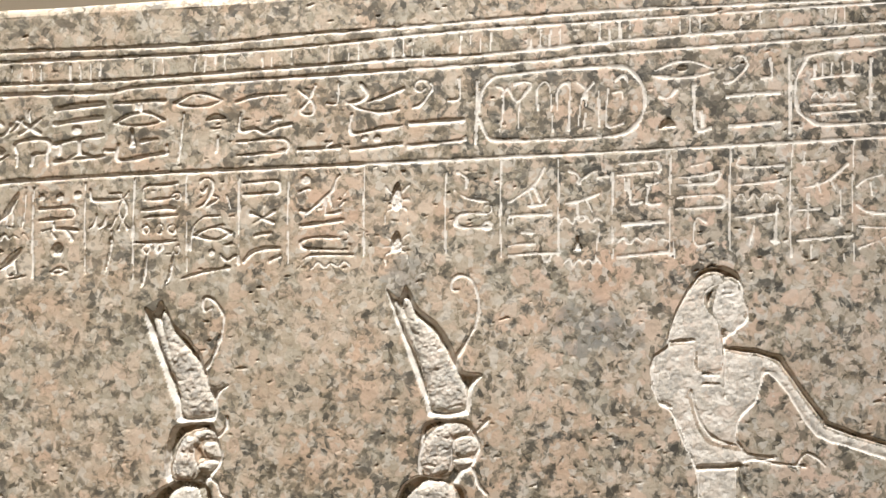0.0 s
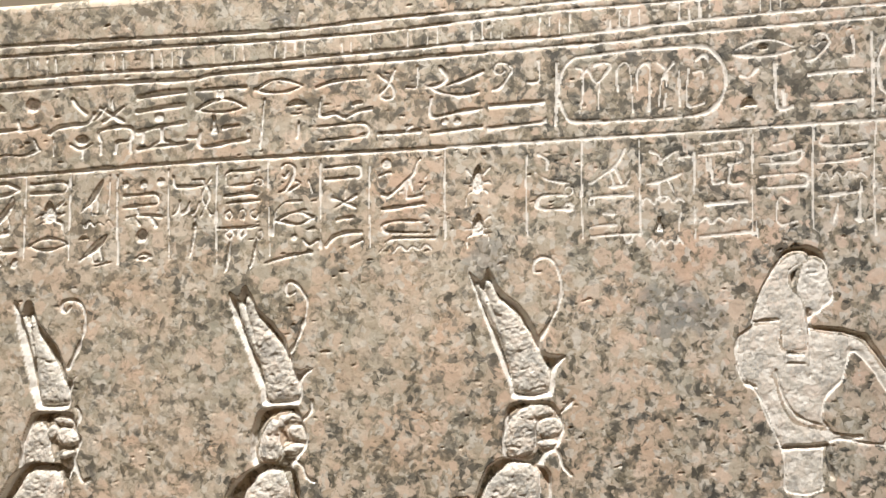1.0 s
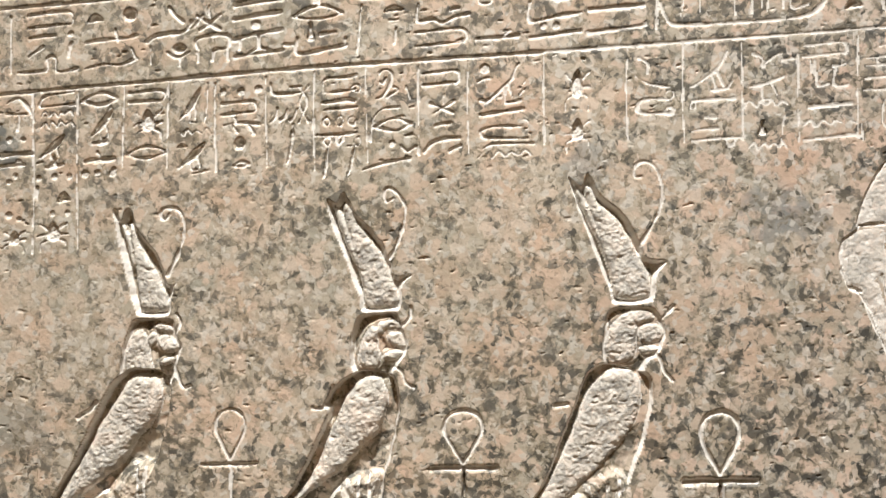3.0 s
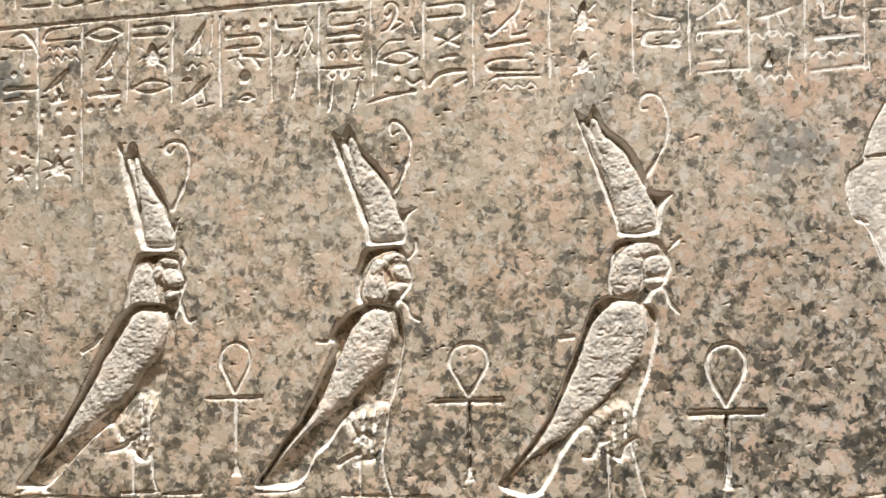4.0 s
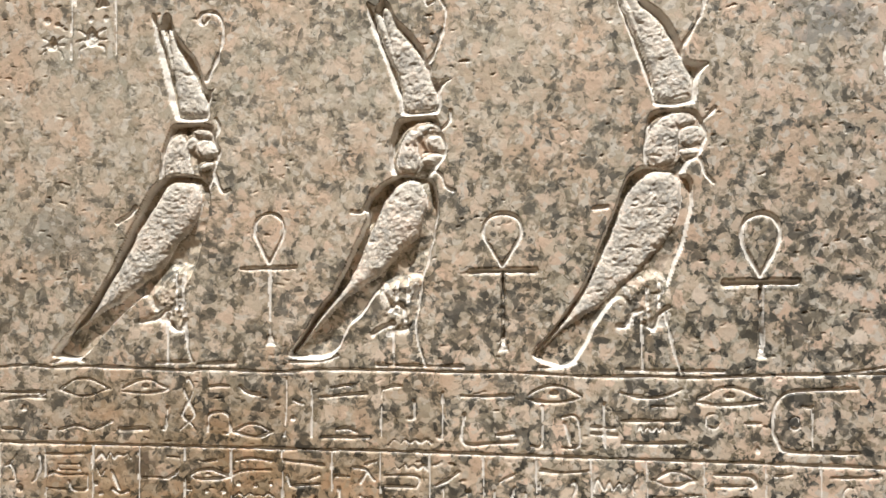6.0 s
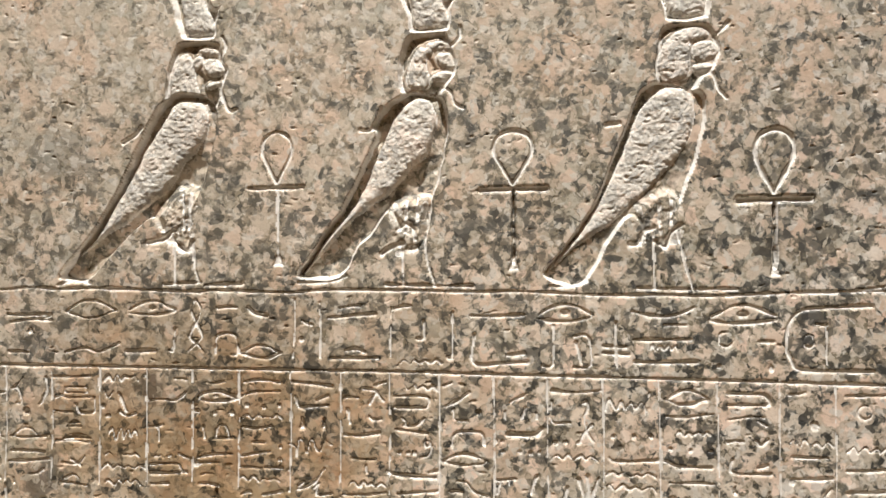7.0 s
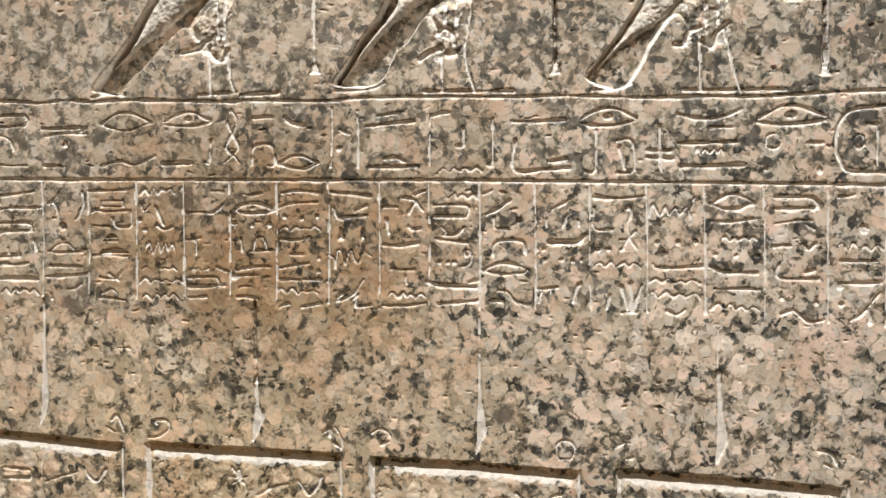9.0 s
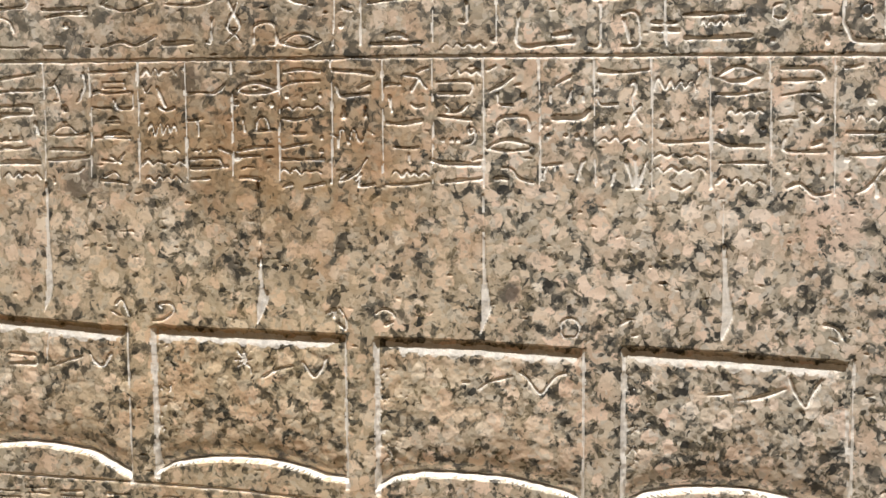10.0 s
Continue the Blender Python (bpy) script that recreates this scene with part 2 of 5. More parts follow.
def box(bm, x0, x1, y0, y1, z0, z1, bevel=0.0):
    made = bmesh.ops.create_cube(bm, size=1, matrix=Matrix.LocRotScale(((x0 + x1) / 2, (y0 + y1) / 2, (z0 + z1) / 2), None, (x1 - x0, y1 - y0, z1 - z0)))
    if bevel:
        edges = {e for v in made["verts"] for e in v.link_edges}
        bmesh.ops.bevel(bm, geom=list(edges), offset=bevel, segments=2, affect="EDGES")
    return bm


def slab(name, x0, x1, y0, y1, z0, z1, material, label, category, bevel=0.0):
    return tagged(part(name, box(bmesh.new(), x0, x1, y0, y1, z0, z1, bevel), material), label, category, kind="structure")


# ---------------------------------------------------------------- the gallery
slab("floor", -5, 5, -6, 4, -0.2, 0.0, STONE_FLOOR, "polished beige stone floor of the gallery", "floor")
slab("ceiling", -5, 5, -6, 4, ROOM, ROOM + 0.2, CEILING, "plain dark grey painted gallery ceiling", "ceiling")
slab("wall_north", -5, 5, 3.0, 3.2, 0, ROOM, PLASTER, "plain beige plaster gallery wall behind the sarcophagus", "wall")
slab("wall_south", -5, 5, -6, -5.8, 0, ROOM, TAUPE, "plain dark taupe gallery wall", "wall")
slab("wall_west", -5, -4.8, -5.8, 3.0, 0, ROOM, TAUPE, "plain dark taupe gallery wall", "wall")
slab("wall_east", 4.8, 5, -5.8, 3.0, 0, ROOM, TAUPE, "plain dark taupe gallery wall", "wall")
plinth = tagged(part("plinth", box(bmesh.new(), -1.62, 1.55, -0.04, 1.55, 0.0, 0.16, 0.006), PLINTH), "low grey stone plinth under the sarcophagus", "plinth")


def spotlight(eye, target):
    """A can on a stem under the ceiling, turned to its target."""
    lamp = tagged(new("track_spotlight"), "black metal track spotlight under the ceiling", "lamp")
    lamp.location = (eye[0], eye[1], ROOM)
    turn = look((0, 0, eye[2] - ROOM), Vector(target) - Vector((eye[0], eye[1], ROOM)))
    can = bmesh.new()
    bmesh.ops.create_cone(can, cap_ends=False, segments=28, radius1=0.062, radius2=0.055, depth=0.2, matrix=turn @ Matrix.Translation((0, 0, 0.07)))
    bmesh.ops.create_cone(can, cap_ends=True, segments=28, radius1=0.056, radius2=0.045, depth=0.02, matrix=turn @ Matrix.Translation((0, 0, 0.18)))
    part("can", can, BLACK_METAL, lamp)
    stem = bmesh.new()
    bmesh.ops.create_cone(stem, cap_ends=True, segments=12, radius1=0.011, radius2=0.011, depth=ROOM - eye[2] - 0.06, matrix=Matrix.Translation((0, 0, -(ROOM - eye[2] - 0.06) / 2)) )
    part("stem", stem, BLACK_METAL, lamp)
    return lamp


spotlight(KEY, KEY_AIM)
# housings for the added fill lamps
for lx, ly in FILL_LAMPS:
    light = tagged(new("fill_light"), "square white ceiling light, unseen and added as fill", "lamp")
    light.location = (lx, ly, ROOM)
    rim = bmesh.new()
    for a in ((-0.3, 0.3, -0.3, -0.27), (-0.3, 0.3, 0.27, 0.3), (-0.3, -0.27, -0.27, 0.27), (0.27, 0.3, -0.27, 0.27)):
        box(rim, *a, -0.05, 0.0)
    part("frame", rim, CEILING, light)
    part("diffuser", box(bmesh.new(), -0.27, 0.27, -0.27, 0.27, -0.03, -0.01), LAMP_GLASS, light)


# ---------------------------------------------------------------- the carved side, as depths below the dressed surface
# x runs along the side and v up it, in millimetres; the ruled courses are not parallel but fan out: z = v + x * fan(v)
FAN = ((450, -0.05), (720, -0.033), (1060, -0.012), (1170, 0.016), (1830, 0.0625), (2050, 0.068))
TOP = 2050


def fan(v):
    return np.interp(v, [a for a, b in FAN], [b for a, b in FAN])


STEP_X, STEP_V = 1.6, 1.3
gx = np.concatenate(([-1550, -1300, -1100], np.arange(-980, 602, STEP_X), [750, 1000, 1250, 1480]))
gv = np.concatenate(([160, 260, 360], np.arange(438, TOP - 0.5, STEP_V), [TOP]))
NX, NV = len(gx), len(gv)
rng = np.random.default_rng(7)


def cloudy(size_mm, seed, long=1.0):
    """Smooth random heights of that size, with deviation 1; long: how much longer than high."""
    r = np.random.default_rng(seed)
    a = r.standard_normal((NV, NX))
    fy = np.fft.fftfreq(NV)[:, None] / STEP_V
    fx = np.fft.rfftfreq(NX)[None, :] / STEP_X
    a = np.fft.irfft2(np.fft.rfft2(a) * np.exp(-(((long * fx) ** 2 + fy ** 2) * (size_mm * 2.2) ** 2)), s=(NV, NX))
    return a / a.std()


WAVER, PECK, LUMP, SWELL, CHIP = cloudy(9, 1), cloudy(2.2, 2), cloudy(7, 3), cloudy(60, 4), cloudy(2.6, 5, 2.4)
depth = np.zeros((NV, NX))
owner = np.zeros((NV, NX), np.int32)
relief = np.zeros((NV, NX))                # the depth of figures and panels, on which signs are cut
worked = np.zeros((NV, NX), np.int8)      # 0 dressed, 1 chiselled, 2 pecked, 3 rubbed; 0 and 1 also paint some shade and highlights
carvings = [("dressed_face", "")]


SIGN_LABELS = {
    "ruled_line": "long ruled line cut across the face",
    "column_rule": "thin upright line between two columns of signs",
    "cartouche_ring": "oval ring cut round a group of signs",
    "scarab_sign": "small beetle sign with spread legs",
    "bird_sign": "small bird sign cut in the stone",
}


def carving(name, label=""):
    carvings.append((name, label or SIGN_LABELS.get(name, "")))
    return len(carvings) - 1


def window(pts, margin):
    a = np.array(pts, float)
    lo, hi = a.min(0) - margin, a.max(0) + margin
    j0, j1 = np.searchsorted(gx, (lo[0], hi[0]))
    i0, i1 = np.searchsorted(gv, (lo[1], hi[1]))
    return slice(max(i0, 1), min(i1, NV - 1)), slice(max(j0, 1), min(j1, NX - 1))


def smooth(pts, closed=False, steps=4):
    """A Catmull-Rom curve through the points."""
    if len(pts) < 3:
        return [tuple(map(float, p)) for p in pts]
    p = [Vector(a) for a in pts]
    n = len(p)
    out = []
    for i in range(n if closed else n - 1):
        if closed:
            a, b, c, d = p[i - 1], p[i], p[(i + 1) % n], p[(i + 2) % n]
        else:
            a, b, c, d = p[max(i - 1, 0)], p[i], p[i + 1], p[min(i + 2, n - 1)]
        for k in range(steps):
            t = k / steps
            q = 0.5 * (2 * b + (c - a) * t + (2 * a - 5 * b + 4 * c - d) * t * t + (3 * b - a - 3 * c + d) * t ** 3)
            out.append((q.x, q.y))
    if not closed:
        out.append((p[-1].x, p[-1].y))
    return out


def distance(pts, win, closed=False):
    x, v = gx[win[1]][None, :], gv[win[0]][:, None]
    best = np.full((v.shape[0], x.shape[1]), 1e9)
    for a, b in zip(pts, pts[1:] + pts[:1] if closed else pts[1:]):
        ex, ev = b[0] - a[0], b[1] - a[1]
        t = np.clip(((x - a[0]) * ex + (v - a[1]) * ev) / max(ex * ex + ev * ev, 1e-6), 0, 1)
        best = np.minimum(best, (x - a[0] - t * ex) ** 2 + (v - a[1] - t * ev) ** 2)
    return np.sqrt(best)


def within(pts, win):
    """Distance to the outline, positive inside it."""
    x, v = gx[win[1]][None, :], gv[win[0]][:, None]
    inside = np.zeros((v.shape[0], x.shape[1]), bool)
    for a, b in zip(pts, pts[1:] + pts[:1]):
        if a[1] != b[1]:
            inside ^= ((a[1] > v) != (b[1] > v)) & (x < (b[0] - a[0]) * (v - a[1]) / (b[1] - a[1]) + a[0])
    d = distance(pts, win, True)
    return np.where(inside, d, -d)


def sink(win, amount, who, tool=True):
    """Lower the surface to the given depths, where they are below it."""
    here = amount > 0.05
    if not here.any():
        return
    depth[win] = np.where(here, np.maximum(depth[win], amount), depth[win])
    owner[win] = np.where(here, who, owner[win])
    if tool:
        worked[win] = np.where(amount > 0.35 * amount.max(), 1, worked[win])


def groove(who, half, pts, deep=None, curved=True, tool=True):
    """A cut with slanting sides and a flat, uneven bottom."""
    half = half * GROOVE_WIDTH
    pts = smooth(pts) if curved else [tuple(map(float, p)) for p in pts]
    given = deep
    for k in range(0, len(pts) - 1, 6):
        run = pts[k:k + 7]
        mid = np.mean(np.array(run), axis=0)
        worn = np.interp(mid[0], (-350, -60, 120), (1.0, 0.62, 0.36)) if mid[1] > 1600 else np.interp(mid[0], (-500, 0), (1.12, 0.95))   # the cutting is shallower towards that end
        deep = half * GROOVE_DEPTH * worn if given is None else given
        win = window(run, half + 3)
        d = distance(run, win) + 0.52 * WAVER[win] + 0.16 * PECK[win]
        amount = np.clip((half - d) / (half * 0.85), 0, 1) * deep * (1 + 0.03 * PECK[win] + 0.05 * LUMP[win])
        tooled = (amount > 0.35 * deep) & tool
        sink(win, np.where(amount > 0.05, amount + relief[win], 0), who, False)
        worked[win] = np.where(tooled, 1, worked[win])


def scoop(who, pts, deep, slope=1.3, curved=True):
    """A hollow with steep sides."""
    pts = smooth(pts, True) if curved else [tuple(map(float, p)) for p in pts]
    win = window(pts, 4)
    d = within(pts, win) + 0.3 * WAVER[win]
    sink(win, np.clip(d * slope, 0, deep) * (1 + 0.10 * PECK[win]), who)


GROOVE_WIDTH, GROOVE_DEPTH = 1.12, 0.76


def by_hand(pts, amount):
    """The points with a little unsteadiness, and one more halfway along a straight stroke."""
    pts = [tuple(p) for p in pts]
    if len(pts) == 2:
        pts.insert(1, ((pts[0][0] + pts[1][0]) / 2, (pts[0][1] + pts[1][1]) / 2))
    return [(x + rng.normal(0, amount), v + rng.normal(0, amount)) for x, v in pts]


def cut(name, half, *pts):
    if name in ("ruled_line", "cartouche_ring"):
        groove(carving(name), half, pts)
    else:
        groove(carving(name), half * rng.uniform(0.85, 1.12), by_hand(pts, 0.55))


def strokes(name, half, *lines):
    who = carving(name)
    for pts in lines:
        groove(who, half * rng.uniform(0.85, 1.12), by_hand(pts, 0.5), curved=True)


def zigzag(n):
    return [(-0.5 + k / (2 * n), (0.3 if k % 2 else -0.3) + 0.08 * math.sin(k * 2.3)) for k in range(2 * n + 1)]


def ring(rx, ry, n=14, cx=0.0, cy=0.0):
    return [(cx + rx * math.cos(a * 2 * math.pi / n), cy + ry * math.sin(a * 2 * math.pi / n)) for a in range(n + 1)]


LENS = [(-0.5, -0.12), (-0.36, 0.12), (-0.14, 0.40), (0.10, 0.42), (0.32, 0.18), (0.5, -0.08)]
LENS_LOW = [(-0.5, -0.12), (-0.30, -0.32), (-0.08, -0.44), (0.14, -0.42), (0.34, -0.24), (0.5, -0.08)]
# kind: half width of the stroke, strokes, hollows; in a box one wide and one high
KINDS = {
    "mouth": (2.6, [LENS, LENS_LOW], []),
    "eye": (2.6, [LENS, [(-0.5, -0.32), (-0.2, -0.46), (0.2, -0.42), (0.5, -0.24)]], [ring(0.10, 0.2, 8, 0.0, 0.02)]),
    "hook": (2.8, [[(-0.5, 0.36), (0.22, 0.40), (0.42, 0.28), (0.46, -0.08), (0.40, -0.36), (0.30, -0.36), (-0.5, -0.40)]], []),
    "hookl": (2.6, [[(0.5, 0.40), (-0.22, 0.34), (-0.42, 0.10), (-0.5, -0.3), (-0.36, -0.40), (0.5, -0.36)]], []),
    "water": (1.7, [zigzag(4)], []),
    "dot": (2.0, [], [ring(0.62, 0.62, 7)]),
    "disk": (2.0, [], [ring(0.5, 0.5, 12)]),
    "ring": (1.9, [ring(0.42, 0.42, 12)], []),
    "loaf": (2.0, [], [[(-0.5, -0.42), (-0.38, 0.10), (0.0, 0.46), (0.36, 0.12), (0.5, -0.3)]]),
    "pot": (2.0, [], [[(-0.2, 0.5), (0.2, 0.5), (0.24, 0.1), (0.46, -0.28), (0.3, -0.5), (-0.3, -0.5), (-0.46, -0.28), (-0.24, 0.1)]]),
    "reed": (1.9, [[(0.28, 0.5), (0.16, 0.0), (-0.14, -0.5)]], [[(0.36, 0.46), (0.05, 0.34), (-0.06, 0.0), (-0.28, -0.46), (0.06, -0.36), (0.34, 0.04)]]),
    "star": (2.4, [[(-0.48, 0.08), (0.44, -0.46)], [(0.48, 0.08), (-0.40, -0.46)], [(0.02, 0.48), (0.02, 0.05)]], []),
    "flower": (2.2, [[(-0.5, 0.08), (-0.1, -0.10), (0.5, 0.06)], [(0.04, -0.1), (0.04, -0.5)]], [[(-0.26, 0.34), (0.08, 0.5), (0.34, 0.3), (0.2, 0.02), (-0.12, 0.02)]]),
    "foot": (2.6, [[(0.36, 0.5), (0.40, -0.1), (0.34, -0.42), (-0.5, -0.46)]], []),
    "coil": (2.2, [[(-0.44, -0.48), (-0.1, -0.40), (0.34, 0.02), (0.42, 0.26), (0.16, 0.48), (-0.22, 0.44), (-0.36, 0.2), (-0.12, 0.06), (0.08, 0.2)]], []),
    "box": (2.2, [[(-0.46, 0.4), (0.46, 0.42), (0.48, -0.4), (-0.48, -0.42), (-0.46, 0.4)]], []),
    "bird": (1.9, [[(-0.1, -0.2), (-0.02, -0.5), (0.2, -0.5)], [(0.14, 0.0), (0.26, -0.42)], [(-0.5, -0.4), (-0.2, -0.2)]],
             [[(-0.48, -0.36), (-0.2, 0.02), (0.1, 0.3), (0.42, 0.5), (0.46, 0.36), (0.26, 0.02), (0.0, -0.2)]]),
    "scarab": (1.9, [[(-0.16, 0.16), (-0.44, 0.34)], [(0.16, 0.16), (0.46, 0.36)], [(-0.2, 0.0), (-0.5, -0.02)], [(0.2, 0.0), (0.5, 0.02)],
                     [(-0.16, -0.16), (-0.4, -0.26), (-0.42, -0.5)], [(0.16, -0.16), (0.4, -0.24), (0.44, -0.5)]],
               [[(-0.2, 0.2), (0.0, 0.44), (0.2, 0.2), (0.24, -0.1), (0.0, -0.24), (-0.24, -0.1)]]),
}


def sign(kind, x, v, w, h, half=0):
    """A hieroglyph of that kind, w wide and h high."""
    who = carving(kind + "_sign")
    size, lines, hollows = KINDS[kind]
    size = half or size
    lean = rng.uniform(-0.05, 0.05)
    put = lambda p: (x + p[0] * w + lean * p[1] * h, v + p[1] * h)
    for pts in hollows:
        scoop(who, [put(p) for p in pts], {"dot": 1.7, "disk": 5.5}.get(kind, 4.2), 1.6)
    for pts in lines:
        groove(who, size * rng.uniform(0.85, 1.15), by_hand([put(p) for p in pts], 0.9 if kind == "water" else 0.6), curved=kind not in ("box",))


def figure(hollow, solid, floor=14.5, top=1.4, bulge=3.6, rough=1.0, wall=3.6, gap=0.62):
    """A sunk relief: a hollow with a rounded, pecked form standing in it. Returns its window, depths and where it is worked."""
    hollow = smooth(hollow, True)
    win = window(hollow, 5)
    edge = within(hollow, win) + 0.5 * WAVER[win]
    form = np.maximum.reduce([within(smooth(p, True), win) for p in (solid if isinstance(solid, tuple) else (solid,))]) + 0.5 * WAVER[win]
    # the ground falls away from the form towards the outline
    up, along = np.gradient(form)
    below = np.clip(0.5 + 0.8 * (up / STEP_V - along / STEP_X), 0, 1)
    ground = np.clip(edge / wall, 0, 1) * floor * (1 - 0.4 * below * (1 - np.clip(-form / 18, 0, 1))) * (1 + 0.03 * LUMP[win])
    foot = floor * gap
    if gap < 0.5:      # forms that stand close together share a shallow ground
        ground = np.where(form < 0, np.minimum(ground, foot + np.maximum(ground - foot, 0) * np.clip((-form - 3.2) / 3, 0, 1)), ground)
    crest = foot - (foot - top) * (1 - np.exp(-np.clip(form, 0, None) / bulge)) + rough * (0.26 * PECK[win] + 0.20 * LUMP[win] + 0.22 * WAVER[win] + 0.8 * np.clip(CHIP[win] - 1.0, 0, 1.5))
    crest = np.where(form < 1.2, foot + (crest - foot) * np.clip(form / 1.2, 0, 1), crest)
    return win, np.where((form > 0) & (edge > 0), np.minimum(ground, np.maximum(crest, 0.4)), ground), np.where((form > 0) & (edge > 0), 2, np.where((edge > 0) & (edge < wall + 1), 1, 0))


def lay(pieces, who):
    for win, amount, tool in pieces:
        here = amount > 0.05
        deeper = here & (depth[win] > amount) & (tool != 2)
        here = here & ~deeper
        depth[win] = np.where(here, amount, depth[win])
        relief[win] = depth[win]
        owner[win] = np.where(here, who, owner[win])
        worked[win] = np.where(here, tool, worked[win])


def hump(pts):
    """A rough, shallow rise in which a hollow runs out."""
    pts = smooth(pts, True)
    win = window(pts, 4)
    inside = within(pts, win) + 1.2 * LUMP[win]
    k = np.clip(inside / 13, 0, 1)
    depth[win] = depth[win] * (1 - k) + k * np.maximum(1.7 + 0.35 * PECK[win] + 0.75 * LUMP[win], 0.1)
    relief[win] = depth[win]
    worked[win] = np.where(k > 0.3, np.where(LUMP[win] + 0.5 * WAVER[win] > 0.95, 2, 0), worked[win])


def bird(crown, head, body, thigh, lines):
    who = carving("bird_relief", "sunk relief of a crowned bird, pecked pale inside a deep outline")
    lay((head, body, crown), who)
    hump(thigh)
    for pts in lines:
        groove(who, 4.2 if max(p[1] for p in pts) < 1275 and min(p[1] for p in pts) > 1205 else 3.0, pts)


def seated_relief(form, lines):
    who = carving("seated_figure_relief", "sunk relief of a seated figure with outstretched arm")
    lay((form,), who)
    win = form[0]
    worked[win] = np.where(form[2] == 2, np.where(WAVER[win] + 0.6 * LUMP[win] > 1.0, 1, 3), worked[win])
    for pts in lines:
        groove(who, 2.2, pts)


def blade_relief(pts):
    who = carving("blade_sign", "narrow pale blade cut into the stone")
    win = window(pts, 4)
    d = within(smooth(pts, True), win)
    d = d + 0.3 * WAVER[win]
    sink(win, np.clip(d * 1.1, 0, 2.6) * (1 + 0.04 * LUMP[win]), who)


def pillow(pts):
    """A sunk panel with a rounded cushion in it."""
    pts = [tuple(map(float, p)) for p in pts]
    win = window(pts, 5)
    d = within(pts, win) + 0.5 * WAVER[win]
    x, v = gx[win[1]][None, :], gv[win[0]][:, None]
    left, right = min(p[0] for p in pts), max(p[0] for p in pts)
    side = np.minimum(x - left, right - x)
    top = np.interp(x, [pts[0][0], pts[1][0], pts[2][0]], [pts[0][1], pts[1][1], pts[2][1]]) - v
    arch = sorted(pts[4:])
    low = np.clip(v - np.interp(x, [p[0] for p in arch], [p[1] for p in arch]), 0, None)
    lower = np.clip((top - 60) / 40, 0, 1)
    face = 2.6 + 4.0 * (1 - np.clip((top - 6 + 1.2 * LUMP[win]) / 16.0, 0, 1)) + 21.0 * np.exp(-low / 17.0) * lower + 0.25 * LUMP[win] + 0.10 * PECK[win]
    amount = np.clip(d / 2.4, 0, 1) * np.clip(face * np.clip(side / 14 + 0.25, 0, 1), 0.6, 20.0)
    who = carving("sunk_panel", "sunk rectangular panel with a rounded cushion face")
    sink(win, amount, who, False)
    relief[win] = depth[win]
    # whitens the slope under the top and the arch ledge, a painted highlight
    worked[win] = np.where((d > 0) & (((top > 7 + 1.5 * LUMP[win]) & (top < 22 + 2.6 * LUMP[win] - 6 * np.clip(1 - side / 40, 0, 1)) & (side > 11 + 3 * WAVER[win])) | ((d < 5) & (top > 60) & ((low < 14) | (side > 7)))), 1, worked[win])
    for edge, width, deep in ((left + 4, 5.5, 3.2), (right - 3, 3.2, 2.2)):
        groove(who, width, [(edge, min(p[1] for p in pts)), (edge, max(p[1] for p in pts) - 8)], deep)
    near = x - left
    speck = (d > 0) & (near > 9) & (near < 34 + 10 * WAVER[win]) & (top > 25) & (PECK[win] + 0.7 * LUMP[win] > 0.9 + near / 30)
    depth[win] = np.where(speck, depth[win] + 0.8, depth[win])
    worked[win] = np.where(speck, 1, worked[win])


def loop_cross(x, top, low, rx, bar0, bar1, bar, foot, half):
    who = carving("looped_cross_relief", "sunk looped cross between two carved birds")
    h = top - low
    groove(who, half, [(x, low), (x - rx * 0.55, low + h * 0.3), (x - rx, low + h * 0.62), (x - rx * 0.75, low + h * 0.9), (x, top), (x + rx * 0.75, low + h * 0.9), (x + rx, low + h * 0.62), (x + rx * 0.55, low + h * 0.3), (x, low)])
    groove(who, half * 1.3, [(bar0, bar), (bar1, bar)], half * 1.5)
    shaft = [(x + 1, bar), (x + 2, foot + 8)]
    groove(who, half * 1.25, shaft, half * 0.9)
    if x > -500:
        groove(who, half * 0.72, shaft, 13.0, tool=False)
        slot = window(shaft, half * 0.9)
        # only the slot's right side stays whitened: sideways light put into the colour
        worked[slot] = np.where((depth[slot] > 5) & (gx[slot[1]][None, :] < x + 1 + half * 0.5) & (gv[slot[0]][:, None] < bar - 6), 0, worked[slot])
    scoop(who, [(x - 6, foot - 3), (x - 1, foot + 14), (x + 5, foot + 14), (x + 10, foot - 3)], 3, curved=False)



# first bird
thigh = [(-673, 1279), (-658, 1300), (-639, 1317), (-613, 1318), (-608, 1286), (-614, 1251), (-616, 1228), (-635, 1225), (-646, 1236), (-676, 1233), (-682, 1252), (-665, 1262)]
hollow = [(-664, 1662), (-657, 1660), (-653, 1646), (-647, 1661), (-639, 1660), (-631, 1636), (-602, 1592), (-589, 1556), (-574, 1560), (-583, 1549), (-586, 1518), (-595, 1512), (-628, 1514), (-637, 1531), (-651, 1591), (-661, 1635)]
plume = [(-655, 1638), (-649, 1640), (-640, 1615), (-633, 1584), (-639, 1584), (-647, 1614)]
solid = [(-644, 1639), (-638, 1638), (-629, 1613), (-613, 1583), (-596, 1549), (-590, 1536), (-591, 1521), (-624, 1520), (-630, 1541), (-635, 1578), (-641, 1610)]
crown = figure(hollow, (solid, plume), 11.0, 1.3, 2.6, 1.0, 5.5)
hollow = [(-631, 1511), (-641, 1498), (-648, 1478), (-653, 1455), (-655, 1438), (-645, 1421), (-631, 1415), (-602, 1414), (-584, 1424), (-578, 1445), (-570, 1470), (-576, 1483), (-580, 1498), (-586, 1509)]
